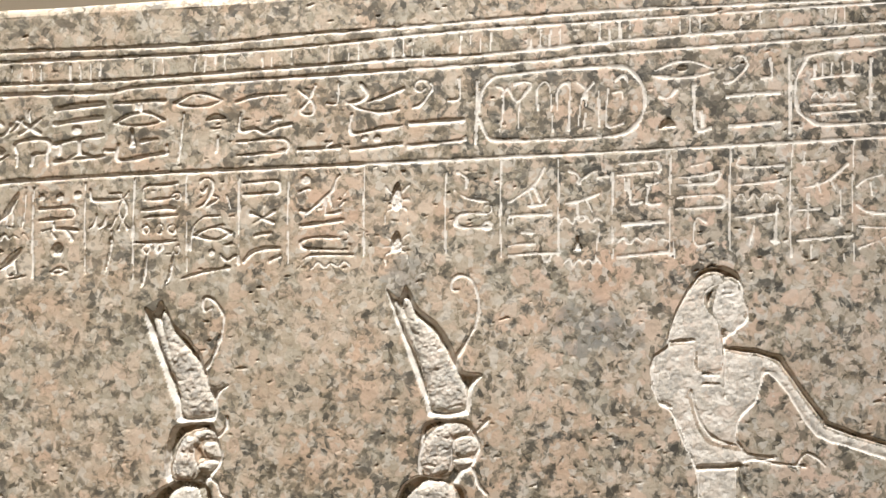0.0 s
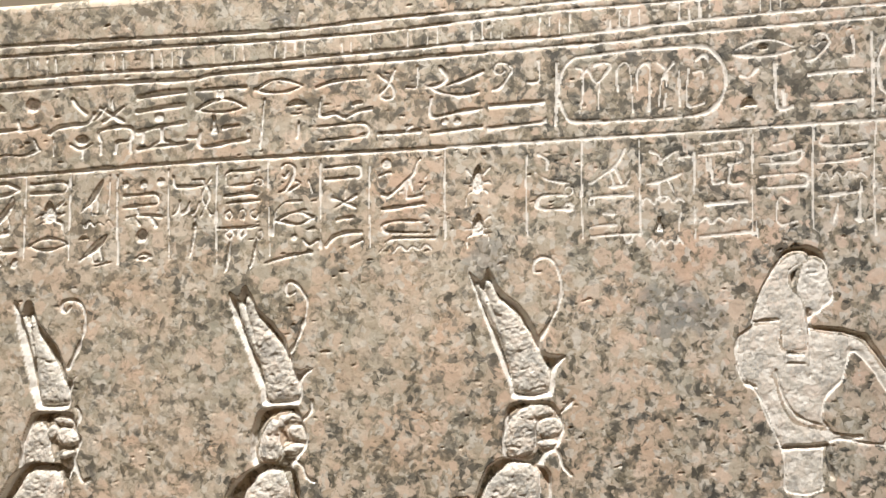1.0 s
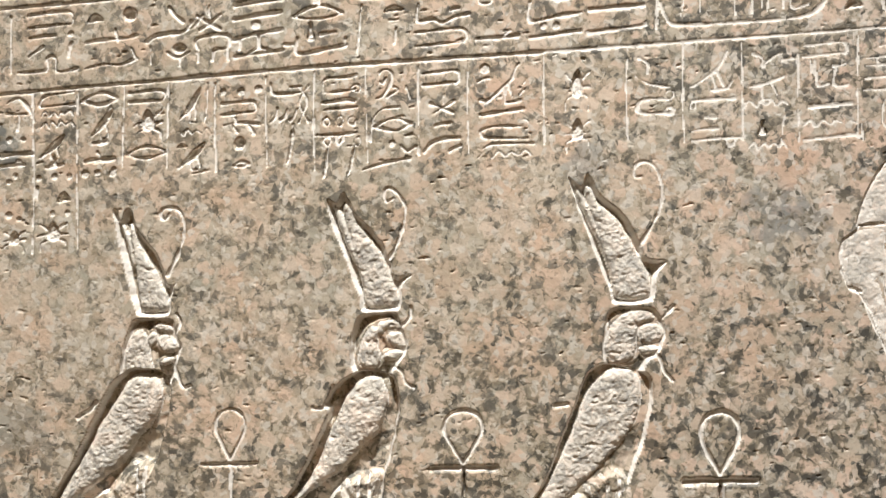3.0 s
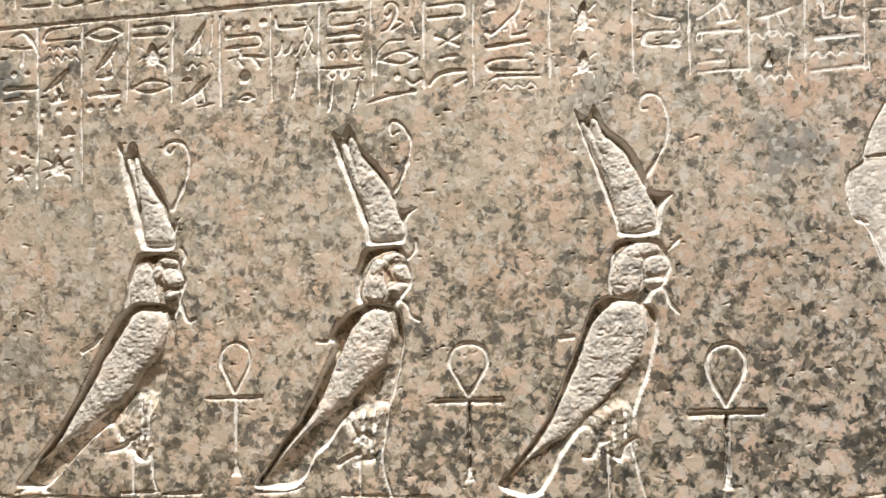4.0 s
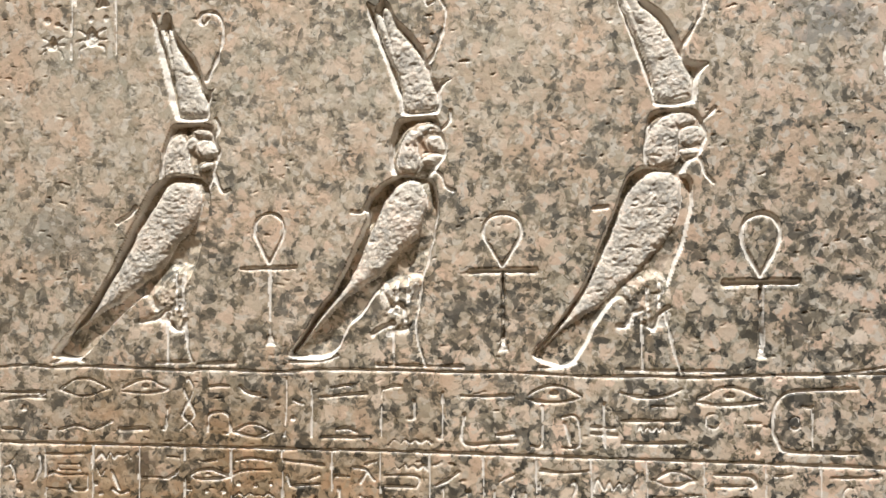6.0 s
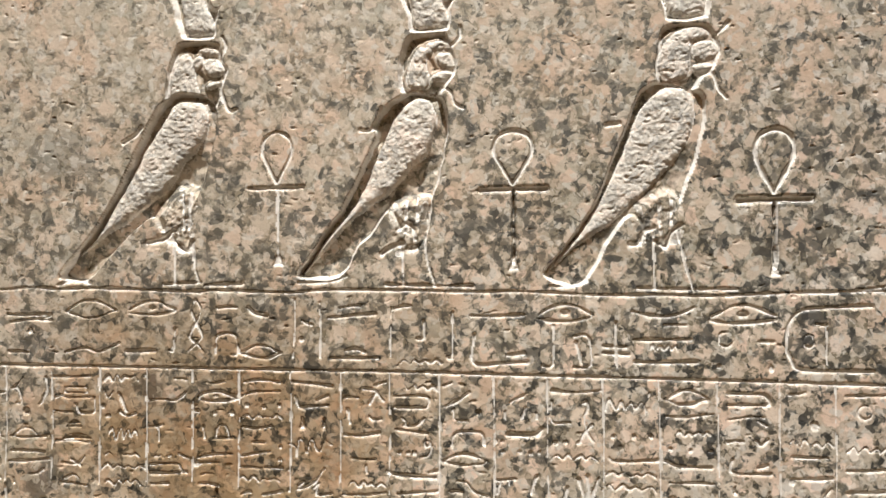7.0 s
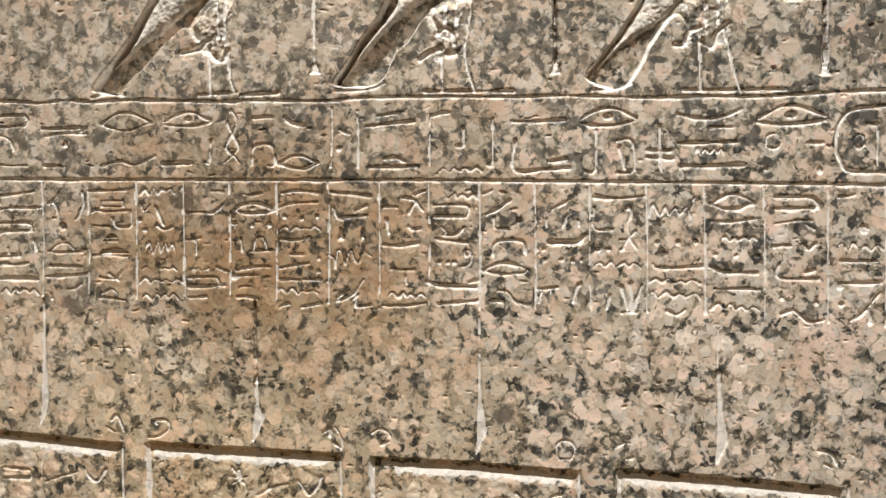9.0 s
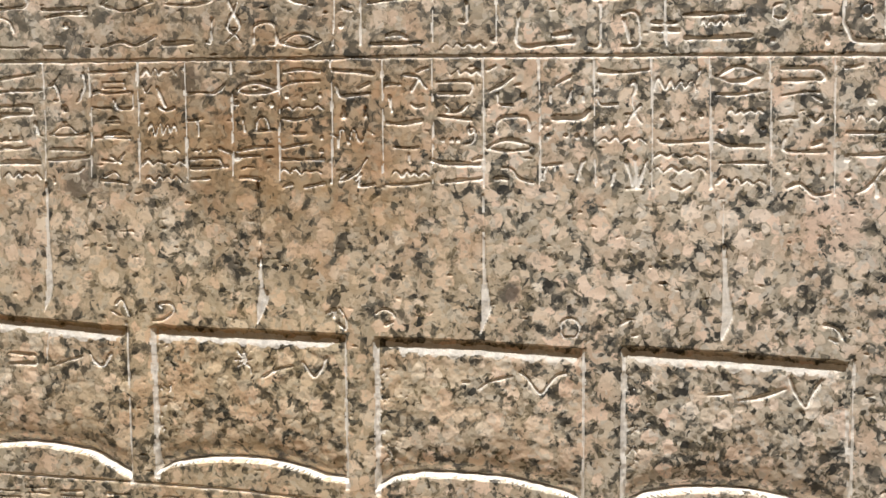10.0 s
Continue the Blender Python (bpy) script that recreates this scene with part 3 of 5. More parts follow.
solid = (
    [(-648, 1443), (-646, 1470), (-638, 1490), (-625, 1496), (-617, 1483), (-614, 1460), (-609, 1444), (-613, 1428), (-638, 1429)],
    [(-619, 1483), (-613, 1492), (-605, 1489), (-605, 1479), (-614, 1471)],
    [(-608, 1500), (-594, 1503), (-585, 1498), (-586, 1491), (-602, 1492)],
    [(-604, 1484), (-589, 1487), (-574, 1472), (-581, 1464), (-596, 1465), (-603, 1473)],
    [(-599, 1453), (-586, 1457), (-580, 1453), (-595, 1446)],
)
head = figure(hollow, solid, 10.5, 1.5, 2.2, 1.1, 5.5, 0.49)
hollow = [(-639, 1442), (-654, 1435), (-673, 1412), (-693, 1369), (-720, 1310), (-751, 1259), (-778, 1224), (-796, 1199), (-780, 1191), (-755, 1192), (-714, 1239), (-674, 1275), (-660, 1258), (-643, 1240), (-630, 1233), (-622, 1244), (-621, 1279), (-602, 1324), (-588, 1383), (-587, 1421), (-601, 1440)]
solid = [(-641, 1432), (-658, 1405), (-680, 1372), (-699, 1334), (-721, 1296), (-744, 1255), (-770, 1226), (-736, 1252), (-702, 1272), (-676, 1295), (-650, 1314), (-630, 1348), (-614, 1365), (-600, 1393), (-602, 1419), (-611, 1432)]
body = figure(hollow, solid, 17.0, 1.4, 4.2)
lines = (
    [(-590, 1568), (-576, 1598), (-569, 1627), (-573, 1651), (-584, 1659), (-597, 1658), (-600, 1649), (-594, 1643), (-588, 1650)],
    [(-578, 1515), (-574, 1503), (-579, 1491)],
    [(-583, 1452), (-577, 1430), (-569, 1416), (-560, 1418)],
    [(-795, 1187), (-774, 1193), (-754, 1189)],
    [(-708, 1379), (-693, 1388), (-684, 1399)],
    [(-676, 1243), (-658, 1247), (-643, 1259)],
    [(-637, 1235), (-624, 1230), (-618, 1244)],
    [(-618, 1244), (-615, 1209), (-610, 1190)],
    [(-642, 1252), (-641, 1210), (-641, 1185)],
    [(-630, 1307), (-630, 1261)],
    [(-620, 1309), (-623, 1261)],
    [(-655, 1186), (-630, 1187), (-607, 1188)],
    [(-601, 1184), (-552, 1186)],
)
bird(crown, head, body, thigh, lines)

# second bird
thigh = [(-368, 1279), (-352, 1295), (-328, 1299), (-308, 1297), (-312, 1266), (-315, 1229), (-341, 1218), (-373, 1219), (-372, 1241), (-359, 1258)]
hollow = [(-383, 1659), (-371, 1654), (-361, 1667), (-352, 1653), (-345, 1637), (-315, 1606), (-301, 1575), (-295, 1555), (-273, 1554), (-283, 1544), (-288, 1512), (-297, 1508), (-336, 1507), (-342, 1529), (-359, 1578), (-377, 1626)]
plume = [(-374, 1646), (-369, 1650), (-352, 1612), (-342, 1576), (-348, 1576), (-362, 1607)]
solid = [(-362, 1643), (-355, 1652), (-343, 1627), (-322, 1599), (-307, 1575), (-297, 1552), (-290, 1531), (-293, 1515), (-330, 1514), (-337, 1546), (-349, 1587)]
crown = figure(hollow, (solid, plume), 11.0, 1.3, 2.6, 1.0, 5.5)
hollow = [(-337, 1506), (-347, 1490), (-353, 1467), (-353, 1444), (-347, 1426), (-334, 1408), (-305, 1407), (-297, 1429), (-283, 1448), (-279, 1461), (-281, 1473), (-288, 1494), (-297, 1507)]
solid = (
    [(-342, 1445), (-337, 1470), (-326, 1488), (-315, 1483), (-317, 1465), (-313, 1450), (-318, 1436), (-333, 1435)],
    [(-317, 1492), (-302, 1496), (-287, 1491), (-284, 1483), (-300, 1485), (-312, 1483)],
    [(-321, 1485), (-313, 1489), (-308, 1481), (-315, 1475)],
    [(-305, 1478), (-291, 1480), (-281, 1471), (-279, 1462), (-288, 1459), (-301, 1464)],
    [(-310, 1452), (-292, 1457), (-284, 1452), (-295, 1444), (-307, 1444)],
)
head = figure(hollow, solid, 10.0, 1.5, 2.2, 1.1, 5.5, 0.49)
hollow = [(-336, 1433), (-352, 1427), (-370, 1414), (-387, 1390), (-382, 1377), (-399, 1338), (-421, 1290), (-446, 1254), (-468, 1220), (-483, 1194), (-450, 1189), (-421, 1197), (-403, 1229), (-381, 1254), (-366, 1276), (-353, 1258), (-344, 1230), (-328, 1226), (-315, 1241), (-308, 1288), (-296, 1332), (-289, 1376), (-292, 1412), (-304, 1428)]
solid = [(-334, 1423), (-359, 1396), (-377, 1356), (-395, 1312), (-411, 1281), (-441, 1247), (-476, 1195), (-438, 1238), (-408, 1269), (-379, 1289), (-352, 1311), (-336, 1333), (-317, 1347), (-307, 1375), (-305, 1399), (-314, 1421)]
body = figure(hollow, solid, 16.0, 1.4, 4.2)
lines = (
    [(-301, 1577), (-288, 1604), (-281, 1634), (-283, 1648), (-294, 1664), (-305, 1669), (-308, 1659), (-305, 1651), (-297, 1655)],
    [(-274, 1512), (-275, 1499), (-284, 1489)],
    [(-298, 1436), (-286, 1428), (-281, 1414), (-271, 1408)],
    [(-480, 1186), (-439, 1187), (-419, 1194)],
    [(-401, 1384), (-385, 1385), (-374, 1412)],
    [(-373, 1222), (-362, 1230), (-347, 1235)],
    [(-352, 1254), (-342, 1262), (-334, 1256), (-331, 1240)],
    [(-321, 1268), (-314, 1282)],
    [(-347, 1232), (-346, 1181)],
    [(-319, 1245), (-315, 1211), (-306, 1182)],
    [(-341, 1291), (-343, 1265)],
    [(-328, 1294), (-328, 1265)],
    [(-368, 1182), (-308, 1180), (-258, 1179)],
)
bird(crown, head, body, thigh, lines)

# third bird
thigh = [(-65, 1268), (-49, 1289), (-24, 1301), (-1, 1291), (4, 1265), (2, 1230), (-23, 1223), (-61, 1218), (-66, 1237), (-52, 1254)]
hollow = [(-74, 1669), (-67, 1664), (-57, 1658), (-50, 1675), (-41, 1663), (-32, 1645), (-0, 1614), (17, 1581), (25, 1563), (49, 1557), (39, 1544), (34, 1512), (27, 1506), (-15, 1505), (-24, 1526), (-48, 1591), (-65, 1635)]
plume = [(-65, 1650), (-59, 1654), (-43, 1623), (-28, 1586), (-34, 1584), (-50, 1615)]
solid = [(-53, 1651), (-46, 1657), (-37, 1638), (-17, 1620), (0, 1595), (19, 1558), (28, 1536), (26, 1514), (-12, 1513), (-22, 1547), (-39, 1598)]
crown = figure(hollow, (solid, plume), 11.0, 1.3, 2.6, 1.0, 5.5)
hollow = [(-19, 1501), (-29, 1477), (-32, 1451), (-29, 1432), (-19, 1414), (13, 1413), (26, 1431), (38, 1440), (46, 1455), (48, 1471), (40, 1490), (27, 1501)]
solid = (
    [(-28, 1446), (-25, 1469), (-14, 1487), (6, 1497), (25, 1497), (34, 1485), (15, 1478), (12, 1456), (8, 1439), (-11, 1431)],
    [(17, 1476), (37, 1479), (46, 1467), (41, 1458), (24, 1454), (15, 1461)],
    [(14, 1449), (33, 1452), (40, 1446), (22, 1440)],
)
head = figure(hollow, solid, 8.0, 1.3, 2.2, 1.1, 4.6, 0.49)
hollow = [(-22, 1432), (-50, 1421), (-66, 1384), (-84, 1341), (-105, 1285), (-130, 1246), (-152, 1217), (-170, 1193), (-143, 1178), (-122, 1177), (-104, 1197), (-86, 1233), (-61, 1264), (-48, 1248), (-37, 1233), (-17, 1223), (-9, 1239), (3, 1283), (25, 1346), (32, 1396), (24, 1418)]
solid = [(-22, 1423), (-47, 1398), (-65, 1356), (-83, 1313), (-102, 1276), (-123, 1244), (-161, 1199), (-127, 1228), (-92, 1251), (-61, 1276), (-34, 1301), (-4, 1335), (14, 1368), (17, 1399), (7, 1419)]
body = figure(hollow, solid, 9.5)
lines = (
    [(16, 1579), (31, 1602), (43, 1629), (43, 1654), (35, 1676), (21, 1684), (10, 1678), (10, 1666), (18, 1665)],
    [(57, 1500), (48, 1490), (41, 1485)],
    [(20, 1440), (38, 1438), (45, 1419), (56, 1407)],
    [(-161, 1178), (-133, 1177), (-115, 1184)],
    [(-92, 1379), (-76, 1381)],
    [(-62, 1229), (-51, 1229), (-44, 1243), (-32, 1249)],
    [(-24, 1246), (-19, 1223), (-13, 1240), (0, 1252)],
    [(-33, 1242), (-32, 1205), (-31, 1174)],
    [(-3, 1244), (5, 1208), (15, 1174)],
    [(-26, 1276), (-25, 1249)],
    [(-11, 1283), (-11, 1249)],
    [(-52, 1174), (-16, 1172)],
    [(-10, 1172), (70, 1171)],
)
bird(crown, head, body, thigh, lines)

# loop crosses between the birds
loop_cross(-508, 1385, 1318, 19, -544, -474, 1312, 1211, 2.6)
loop_cross(-208, 1376, 1308, 24, -248, -166, 1302, 1200, 3.5)
loop_cross(114, 1367, 1289, 24, 71, 158, 1281, 1189, 4.4)
cut("ruled_line", 2.0, (158, 1165), (220, 1169), (268, 1175), (323, 1184))

# seated figure
hollow = [(265, 1550), (267, 1574), (283, 1586), (284, 1595), (290, 1617), (304, 1648), (317, 1665), (326, 1677), (349, 1682), (369, 1675), (380, 1657), (380, 1643), (388, 1624), (382, 1609), (374, 1604), (368, 1598), (361, 1594), (359, 1583), (388, 1579), (419, 1572), (429, 1568), (445, 1543), (480, 1498), (500, 1481), (591, 1449), (590, 1430), (489, 1462), (466, 1474), (435, 1520), (416, 1543), (407, 1546), (401, 1530), (396, 1511), (378, 1495), (371, 1470), (376, 1460), (387, 1450), (418, 1447), (415, 1441), (374, 1436), (372, 1401), (368, 1379), (324, 1380), (321, 1416), (305, 1471), (285, 1507), (272, 1516)]
solid = (
    [(287, 1591), (293, 1615), (306, 1646), (326, 1665), (346, 1671), (353, 1662), (339, 1656), (330, 1645), (333, 1628), (344, 1617), (349, 1599), (351, 1557), (324, 1556), (320, 1583)],
    [(347, 1651), (358, 1663), (371, 1659), (377, 1643), (385, 1625), (379, 1621), (381, 1612), (372, 1608), (367, 1600), (355, 1602), (348, 1616), (341, 1627)],
    [(268, 1550), (270, 1571), (285, 1583), (317, 1584), (320, 1554), (352, 1552), (355, 1574), (377, 1571), (416, 1562), (437, 1537), (472, 1491), (493, 1473), (591, 1442), (590, 1434), (489, 1465), (468, 1478), (437, 1523), (416, 1548), (405, 1552), (398, 1531), (394, 1514), (376, 1498), (367, 1470), (369, 1460), (337, 1468), (322, 1492), (313, 1527), (295, 1514), (274, 1522)],
    [(289, 1513), (309, 1519), (318, 1491), (334, 1464), (367, 1454), (415, 1443), (372, 1439), (369, 1401), (365, 1379), (328, 1380), (326, 1416), (309, 1472)],
)
seated = figure(hollow, solid, 7.0, 0.9, 2.2, 0.45, 3.0, 0.24)
lines = (
    [(284, 1590), (290, 1615), (306, 1646), (320, 1667)],
    [(274, 1513), (289, 1503), (303, 1469), (319, 1437)],
    [(266, 1574), (263, 1550), (267, 1528), (274, 1513)],
    [(333, 1652), (341, 1657), (349, 1651), (346, 1641)],
    [(353, 1645), (373, 1649)],
    [(355, 1601), (357, 1560), (357, 1519)],
    [(328, 1548), (349, 1547)],
    [(329, 1537), (349, 1536)],
    [(314, 1529), (323, 1496), (341, 1471), (373, 1459)],
    [(394, 1444), (415, 1438), (457, 1433)],
    [(446, 1434), (457, 1448), (471, 1443), (482, 1433)],
    [(287, 1590), (317, 1591)],
    [(274, 1515), (289, 1509)],
)
seated_relief(seated, lines)
# deep, unwhitened cuts in place of the shadow along the recessed skirt
waist = carving("waist_shadow_line", "cut standing in for the shadow at the seated figure's waist")
groove(waist, 3.4, [(323, 1434), (350, 1434), (377, 1435)], 5.0, tool=False)
groove(waist, 3.4, [(377, 1433), (379, 1415), (382, 1396)], 5.0, tool=False)

# blades under the lower text
blade = [(-870, 890), (-865, 891), (-865, 818), (-863, 760), (-865, 744), (-876, 716), (-880, 719), (-877, 748), (-873, 825)]
blade_relief(blade)
blade = [(-590, 795), (-584, 795), (-581, 760), (-575, 754), (-577, 739), (-590, 711), (-595, 714), (-593, 742), (-591, 763)]
blade_relief(blade)
blade = [(-303, 833), (-298, 833), (-295, 781), (-290, 749), (-291, 734), (-303, 708), (-307, 711), (-305, 737), (-304, 786)]
blade_relief(blade)
blade = [(-8, 826), (-2, 826), (3, 778), (9, 750), (8, 736), (-4, 711), (-9, 714), (-8, 739), (-7, 782)]
blade_relief(blade)
strokes("scratch", 1.8, [(-866, 879), (-868, 812)])
groove(carving('scratch', 'dark scratch cut into the stone'), 2.6, [(-587, 898), (-588, 860), (-587, 792)], 5.5, tool=False)
strokes("scratch", 1.6, [(-300, 887), (-300, 826)])
strokes("scratch", 1.6, [(-6, 881), (-6, 819)])

# panels
panel = [(-1041, 713), (-939, 710), (-764, 699), (-765, 604), (-768, 486), (-793, 498), (-823, 515), (-862, 521), (-909, 524), (-948, 519), (-996, 509), (-1054, 480)]
pillow(panel)
panel = [(-731, 704), (-604, 703), (-476, 701), (-475, 619), (-476, 498), (-504, 500), (-534, 509), (-564, 516), (-601, 519), (-643, 519), (-685, 513), (-716, 505), (-736, 491)]
pillow(panel)
panel = [(-441, 699), (-305, 699), (-176, 694), (-174, 605), (-172, 487), (-191, 497), (-227, 506), (-270, 513), (-321, 515), (-379, 514), (-416, 506), (-442, 489)]
pillow(panel)
panel = [(-129, 700), (9, 697), (148, 691), (150, 608), (157, 491), (116, 502), (75, 512), (33, 517), (-8, 517), (-57, 513), (-99, 503), (-124, 488)]
pillow(panel)

# signs on the panels
sign("hook", -910, 648, 37, 20)
cut("arm_sign", 2, (-873, 638), (-855, 646), (-829, 655))
cut("horn_sign", 2.2, (-818, 658), (-812, 647), (-802, 643), (-790, 660))
cut("post_sign", 2, (-875, 684), (-880, 644))
sign("scarab", -612, 660, 22, 37)
cut("arm_sign", 2.2, (-588, 637), (-568, 648), (-548, 655))
cut("horn_sign", 2.2, (-535, 661), (-521, 642), (-509, 652), (-504, 667))
cut("arm_sign", 2.4, (-307, 635), (-293, 646), (-264, 653))
cut("horn_sign", 2.6, (-255, 660), (-245, 651), (-230, 633), (-218, 644), (-209, 657), (-197, 660))
cut("bar_sign", 2.4, (-328, 643), (-320, 644))
cut("bar_sign", 2.4, (-20, 640), (6, 644))
cut("arm_sign", 2.6, (16, 635), (45, 642), (73, 652))
cut("horn_sign", 2.6, (77, 668), (85, 647), (98, 632), (106, 644), (116, 665))
cut("scroll", 2.4, (-786, 721), (-774, 714))
cut("scroll", 2.4, (-781, 729), (-773, 738), (-769, 729), (-764, 715))
cut("scroll", 2.4, (-720, 728), (-721, 734), (-707, 733), (-703, 723), (-717, 711), (-730, 710))
cut("scroll", 2.4, (-500, 727), (-491, 733), (-493, 723))
cut("scroll", 2.4, (-484, 735), (-476, 721), (-477, 708), (-484, 713))
cut("scroll", 2.4, (-438, 729), (-427, 737), (-417, 733), (-413, 726))
cut("scroll", 2.4, (-425, 716), (-416, 719))
sign("ring", -192, 720, 28, 30)
cut("scroll", 2.2, (-129, 727), (-118, 733), (-111, 732))
cut("scroll", 2.2, (-116, 713), (-108, 713))
cut("scroll", 2.6, (118, 734), (131, 732), (139, 719))
cut("scroll", 2.6, (124, 718), (131, 714))

# ruled lines of the upper registers
cut("ruled_line", 3.0, (-957, 2006), (-723, 2006), (-576, 2005), (-321, 2000), (-195, 2005), (-22, 2008), (185, 2013), (442, 2010), (658, 2011))
cut("ruled_line", 2.8, (-957, 1993), (-722, 1992), (-558, 1991), (-328, 1988), (-194, 1989), (7, 1998), (185, 2000), (391, 2002), (658, 2004))
cut("ruled_line", 3.0, (-955, 1960), (-721, 1960), (-575, 1962), (-429, 1959), (-211, 1963), (-51, 1966), (43, 1965), (185, 1972), (369, 1977), (658, 1978))
cut("ruled_line", 3.2, (-955, 1944), (-721, 1946), (-575, 1948), (-436, 1944), (-392, 1949), (-194, 1950), (-51, 1952), (123, 1954), (185, 1957), (369, 1960), (658, 1965))
cut("ruled_line", 3.2, (-950, 1828), (-761, 1831), (-571, 1833), (-426, 1835), (-201, 1833), (0, 1832), (288, 1831), (562, 1832), (656, 1832))

# small uprights between the top lines
strokes("tally_sign", 1.9, [(-876, 1984), (-876, 1963)], [(-864, 1985), (-863, 1963)], [(-851, 1984), (-851, 1962)], [(-838, 1985), (-838, 1962)])
strokes("tally_sign", 1.9, [(-803, 1985), (-803, 1964)], [(-791, 1986), (-790, 1963)], [(-778, 1986), (-778, 1963)], [(-765, 1986), (-764, 1963)])
strokes("tally_sign", 1.9, [(-726, 1986), (-726, 1964)], [(-714, 1986), (-713, 1964)], [(-701, 1987), (-701, 1964)], [(-688, 1987), (-688, 1964)])
strokes("tally_sign", 1.9, [(-649, 1984), (-650, 1963)], [(-637, 1985), (-636, 1963)], [(-624, 1985), (-624, 1963)], [(-612, 1985), (-611, 1962)])
strokes("tally_sign", 1.9, [(-562, 1984), (-562, 1963)], [(-549, 1985), (-549, 1963)], [(-536, 1986), (-536, 1962)], [(-524, 1985), (-523, 1962)])
strokes("tally_sign", 1.9, [(-485, 1983), (-485, 1962)], [(-473, 1984), (-472, 1962)], [(-460, 1985), (-460, 1962)], [(-447, 1985), (-447, 1962)])
strokes("tally_sign", 1.9, [(-404, 1987), (-404, 1966)], [(-391, 1988), (-391, 1966)], [(-378, 1988), (-378, 1966)], [(-366, 1987), (-365, 1965)])
strokes("tally_sign", 1.9, [(-323, 1986), (-324, 1965)], [(-311, 1988), (-311, 1965)], [(-298, 1988), (-298, 1966)], [(-285, 1988), (-285, 1965)])
strokes("tally_sign", 1.9, [(-237, 1987), (-238, 1966)], [(-225, 1988), (-225, 1966)], [(-212, 1988), (-212, 1966)], [(-200, 1987), (-199, 1965)])
strokes("tally_sign", 1.9, [(-152, 1991), (-152, 1969)], [(-139, 1991), (-139, 1969)], [(-126, 1991), (-127, 1969)], [(-114, 1992), (-113, 1969)])
strokes("tally_sign", 1.9, [(-69, 1992), (-69, 1971)], [(-56, 1993), (-56, 1971)], [(-43, 1993), (-44, 1971)], [(-31, 1992), (-31, 1970)])
strokes("tally_sign", 1.9, [(18, 1993), (18, 1971)], [(31, 1993), (31, 1971)], [(44, 1993), (43, 1971)], [(56, 1993), (56, 1971)])
strokes("tally_sign", 1.9, [(108, 1993), (107, 1971)], [(120, 1993), (120, 1971)], [(133, 1993), (132, 1971)], [(145, 1993), (146, 1971)])
strokes("tally_sign", 1.9, [(197, 1996), (196, 1975)], [(209, 1997), (209, 1975)], [(222, 1997), (222, 1975)], [(235, 1996), (235, 1974)])
strokes("tally_sign", 1.9, [(287, 1997), (286, 1975)], [(299, 1997), (299, 1975)], [(312, 1997), (311, 1975)], [(324, 1997), (324, 1976)])
strokes("tally_sign", 1.9, [(378, 1997), (377, 1976)], [(390, 1998), (390, 1976)], [(403, 1998), (402, 1976)], [(416, 1998), (415, 1977)])
strokes("tally_sign", 1.9, [(473, 1997), (473, 1977)], [(486, 1998), (486, 1976)], [(499, 1998), (498, 1976)], [(511, 1998), (511, 1976)])
strokes("tally_sign", 1.9, [(567, 1998), (566, 1978)], [(580, 1999), (579, 1978)], [(593, 1999), (592, 1978)], [(605, 1999), (605, 1977)])

# horizontal line of writing
cut("post_sign", 2.2, (-801, 1934), (-801, 1858))
sign("hook", -746, 1926, 61, 24)
cut("bar_sign", 3.2, (-776, 1903), (-741, 1905))
sign("dot", -720, 1904, 7, 7)
cut("arm_sign", 2.4, (-776, 1878), (-757, 1890))
cut("arm_sign", 2.4, (-721, 1893), (-724, 1875))
strokes("stool_sign", 2.6, [(-791, 1858), (-753, 1858), (-751, 1875), (-741, 1874), (-739, 1856), (-711, 1857)])
sign("loaf", -688, 1923, 21, 15)
sign("disk", -642, 1924, 21, 20)
strokes("branch_sign", 3.2, [(-700, 1891), (-681, 1893), (-662, 1893), (-647, 1893), (-634, 1896)], [(-663, 1906), (-658, 1890)])
strokes("viper_sign", 2.6, [(-701, 1856), (-677, 1860), (-654, 1858), (-635, 1865)], [(-641, 1878), (-634, 1865)])
strokes("bent_sign", 2.8, [(-590, 1928), (-582, 1918), (-571, 1908)], [(-560, 1908), (-570, 1896), (-594, 1894), (-609, 1892), (-619, 1885)])
sign("star", -537, 1911, 32, 34)
strokes("stand_sign", 2.8, [(-552, 1871), (-552, 1885), (-514, 1887), (-514, 1870), (-529, 1867), (-532, 1855)], [(-513, 1869), (-512, 1854)])
cut("post_sign", 2.6, (-615, 1878), (-614, 1857))
cut("post_sign", 2.6, (-553, 1867), (-552, 1853))
sign("flower", -577, 1866, 30, 30)
cut("viper_sign", 2.6, (-588, 1891), (-559, 1900), (-545, 1915))
cut("bar_sign", 4.2, (-501, 1926), (-442, 1929))
cut("bar_sign", 3.8, (-503, 1906), (-442, 1911))
sign("dot", -475, 1897, 12, 12)
cut("beam_sign", 3.4, (-502, 1879), (-478, 1884), (-441, 1888))
cut("beam_sign", 3.4, (-496, 1876), (-497, 1867))
cut("beam_sign", 3.4, (-473, 1883), (-471, 1868))
cut("bread_sign", 2.8, (-502, 1857), (-440, 1861))
cut("bread_sign", 2.8, (-488, 1859), (-470, 1865), (-452, 1860))
strokes("table_sign", 3.0, [(-428, 1929), (-396, 1929), (-363, 1929)], [(-399, 1926), (-399, 1920)], [(-393, 1926), (-393, 1919)])
sign("mouth", -394, 1906, 64, 20)
sign("pot", -404, 1882, 14, 26)
cut("bar_sign", 3.2, (-389, 1878), (-372, 1879))
cut("post_sign", 2.2, (-359, 1871), (-359, 1859))
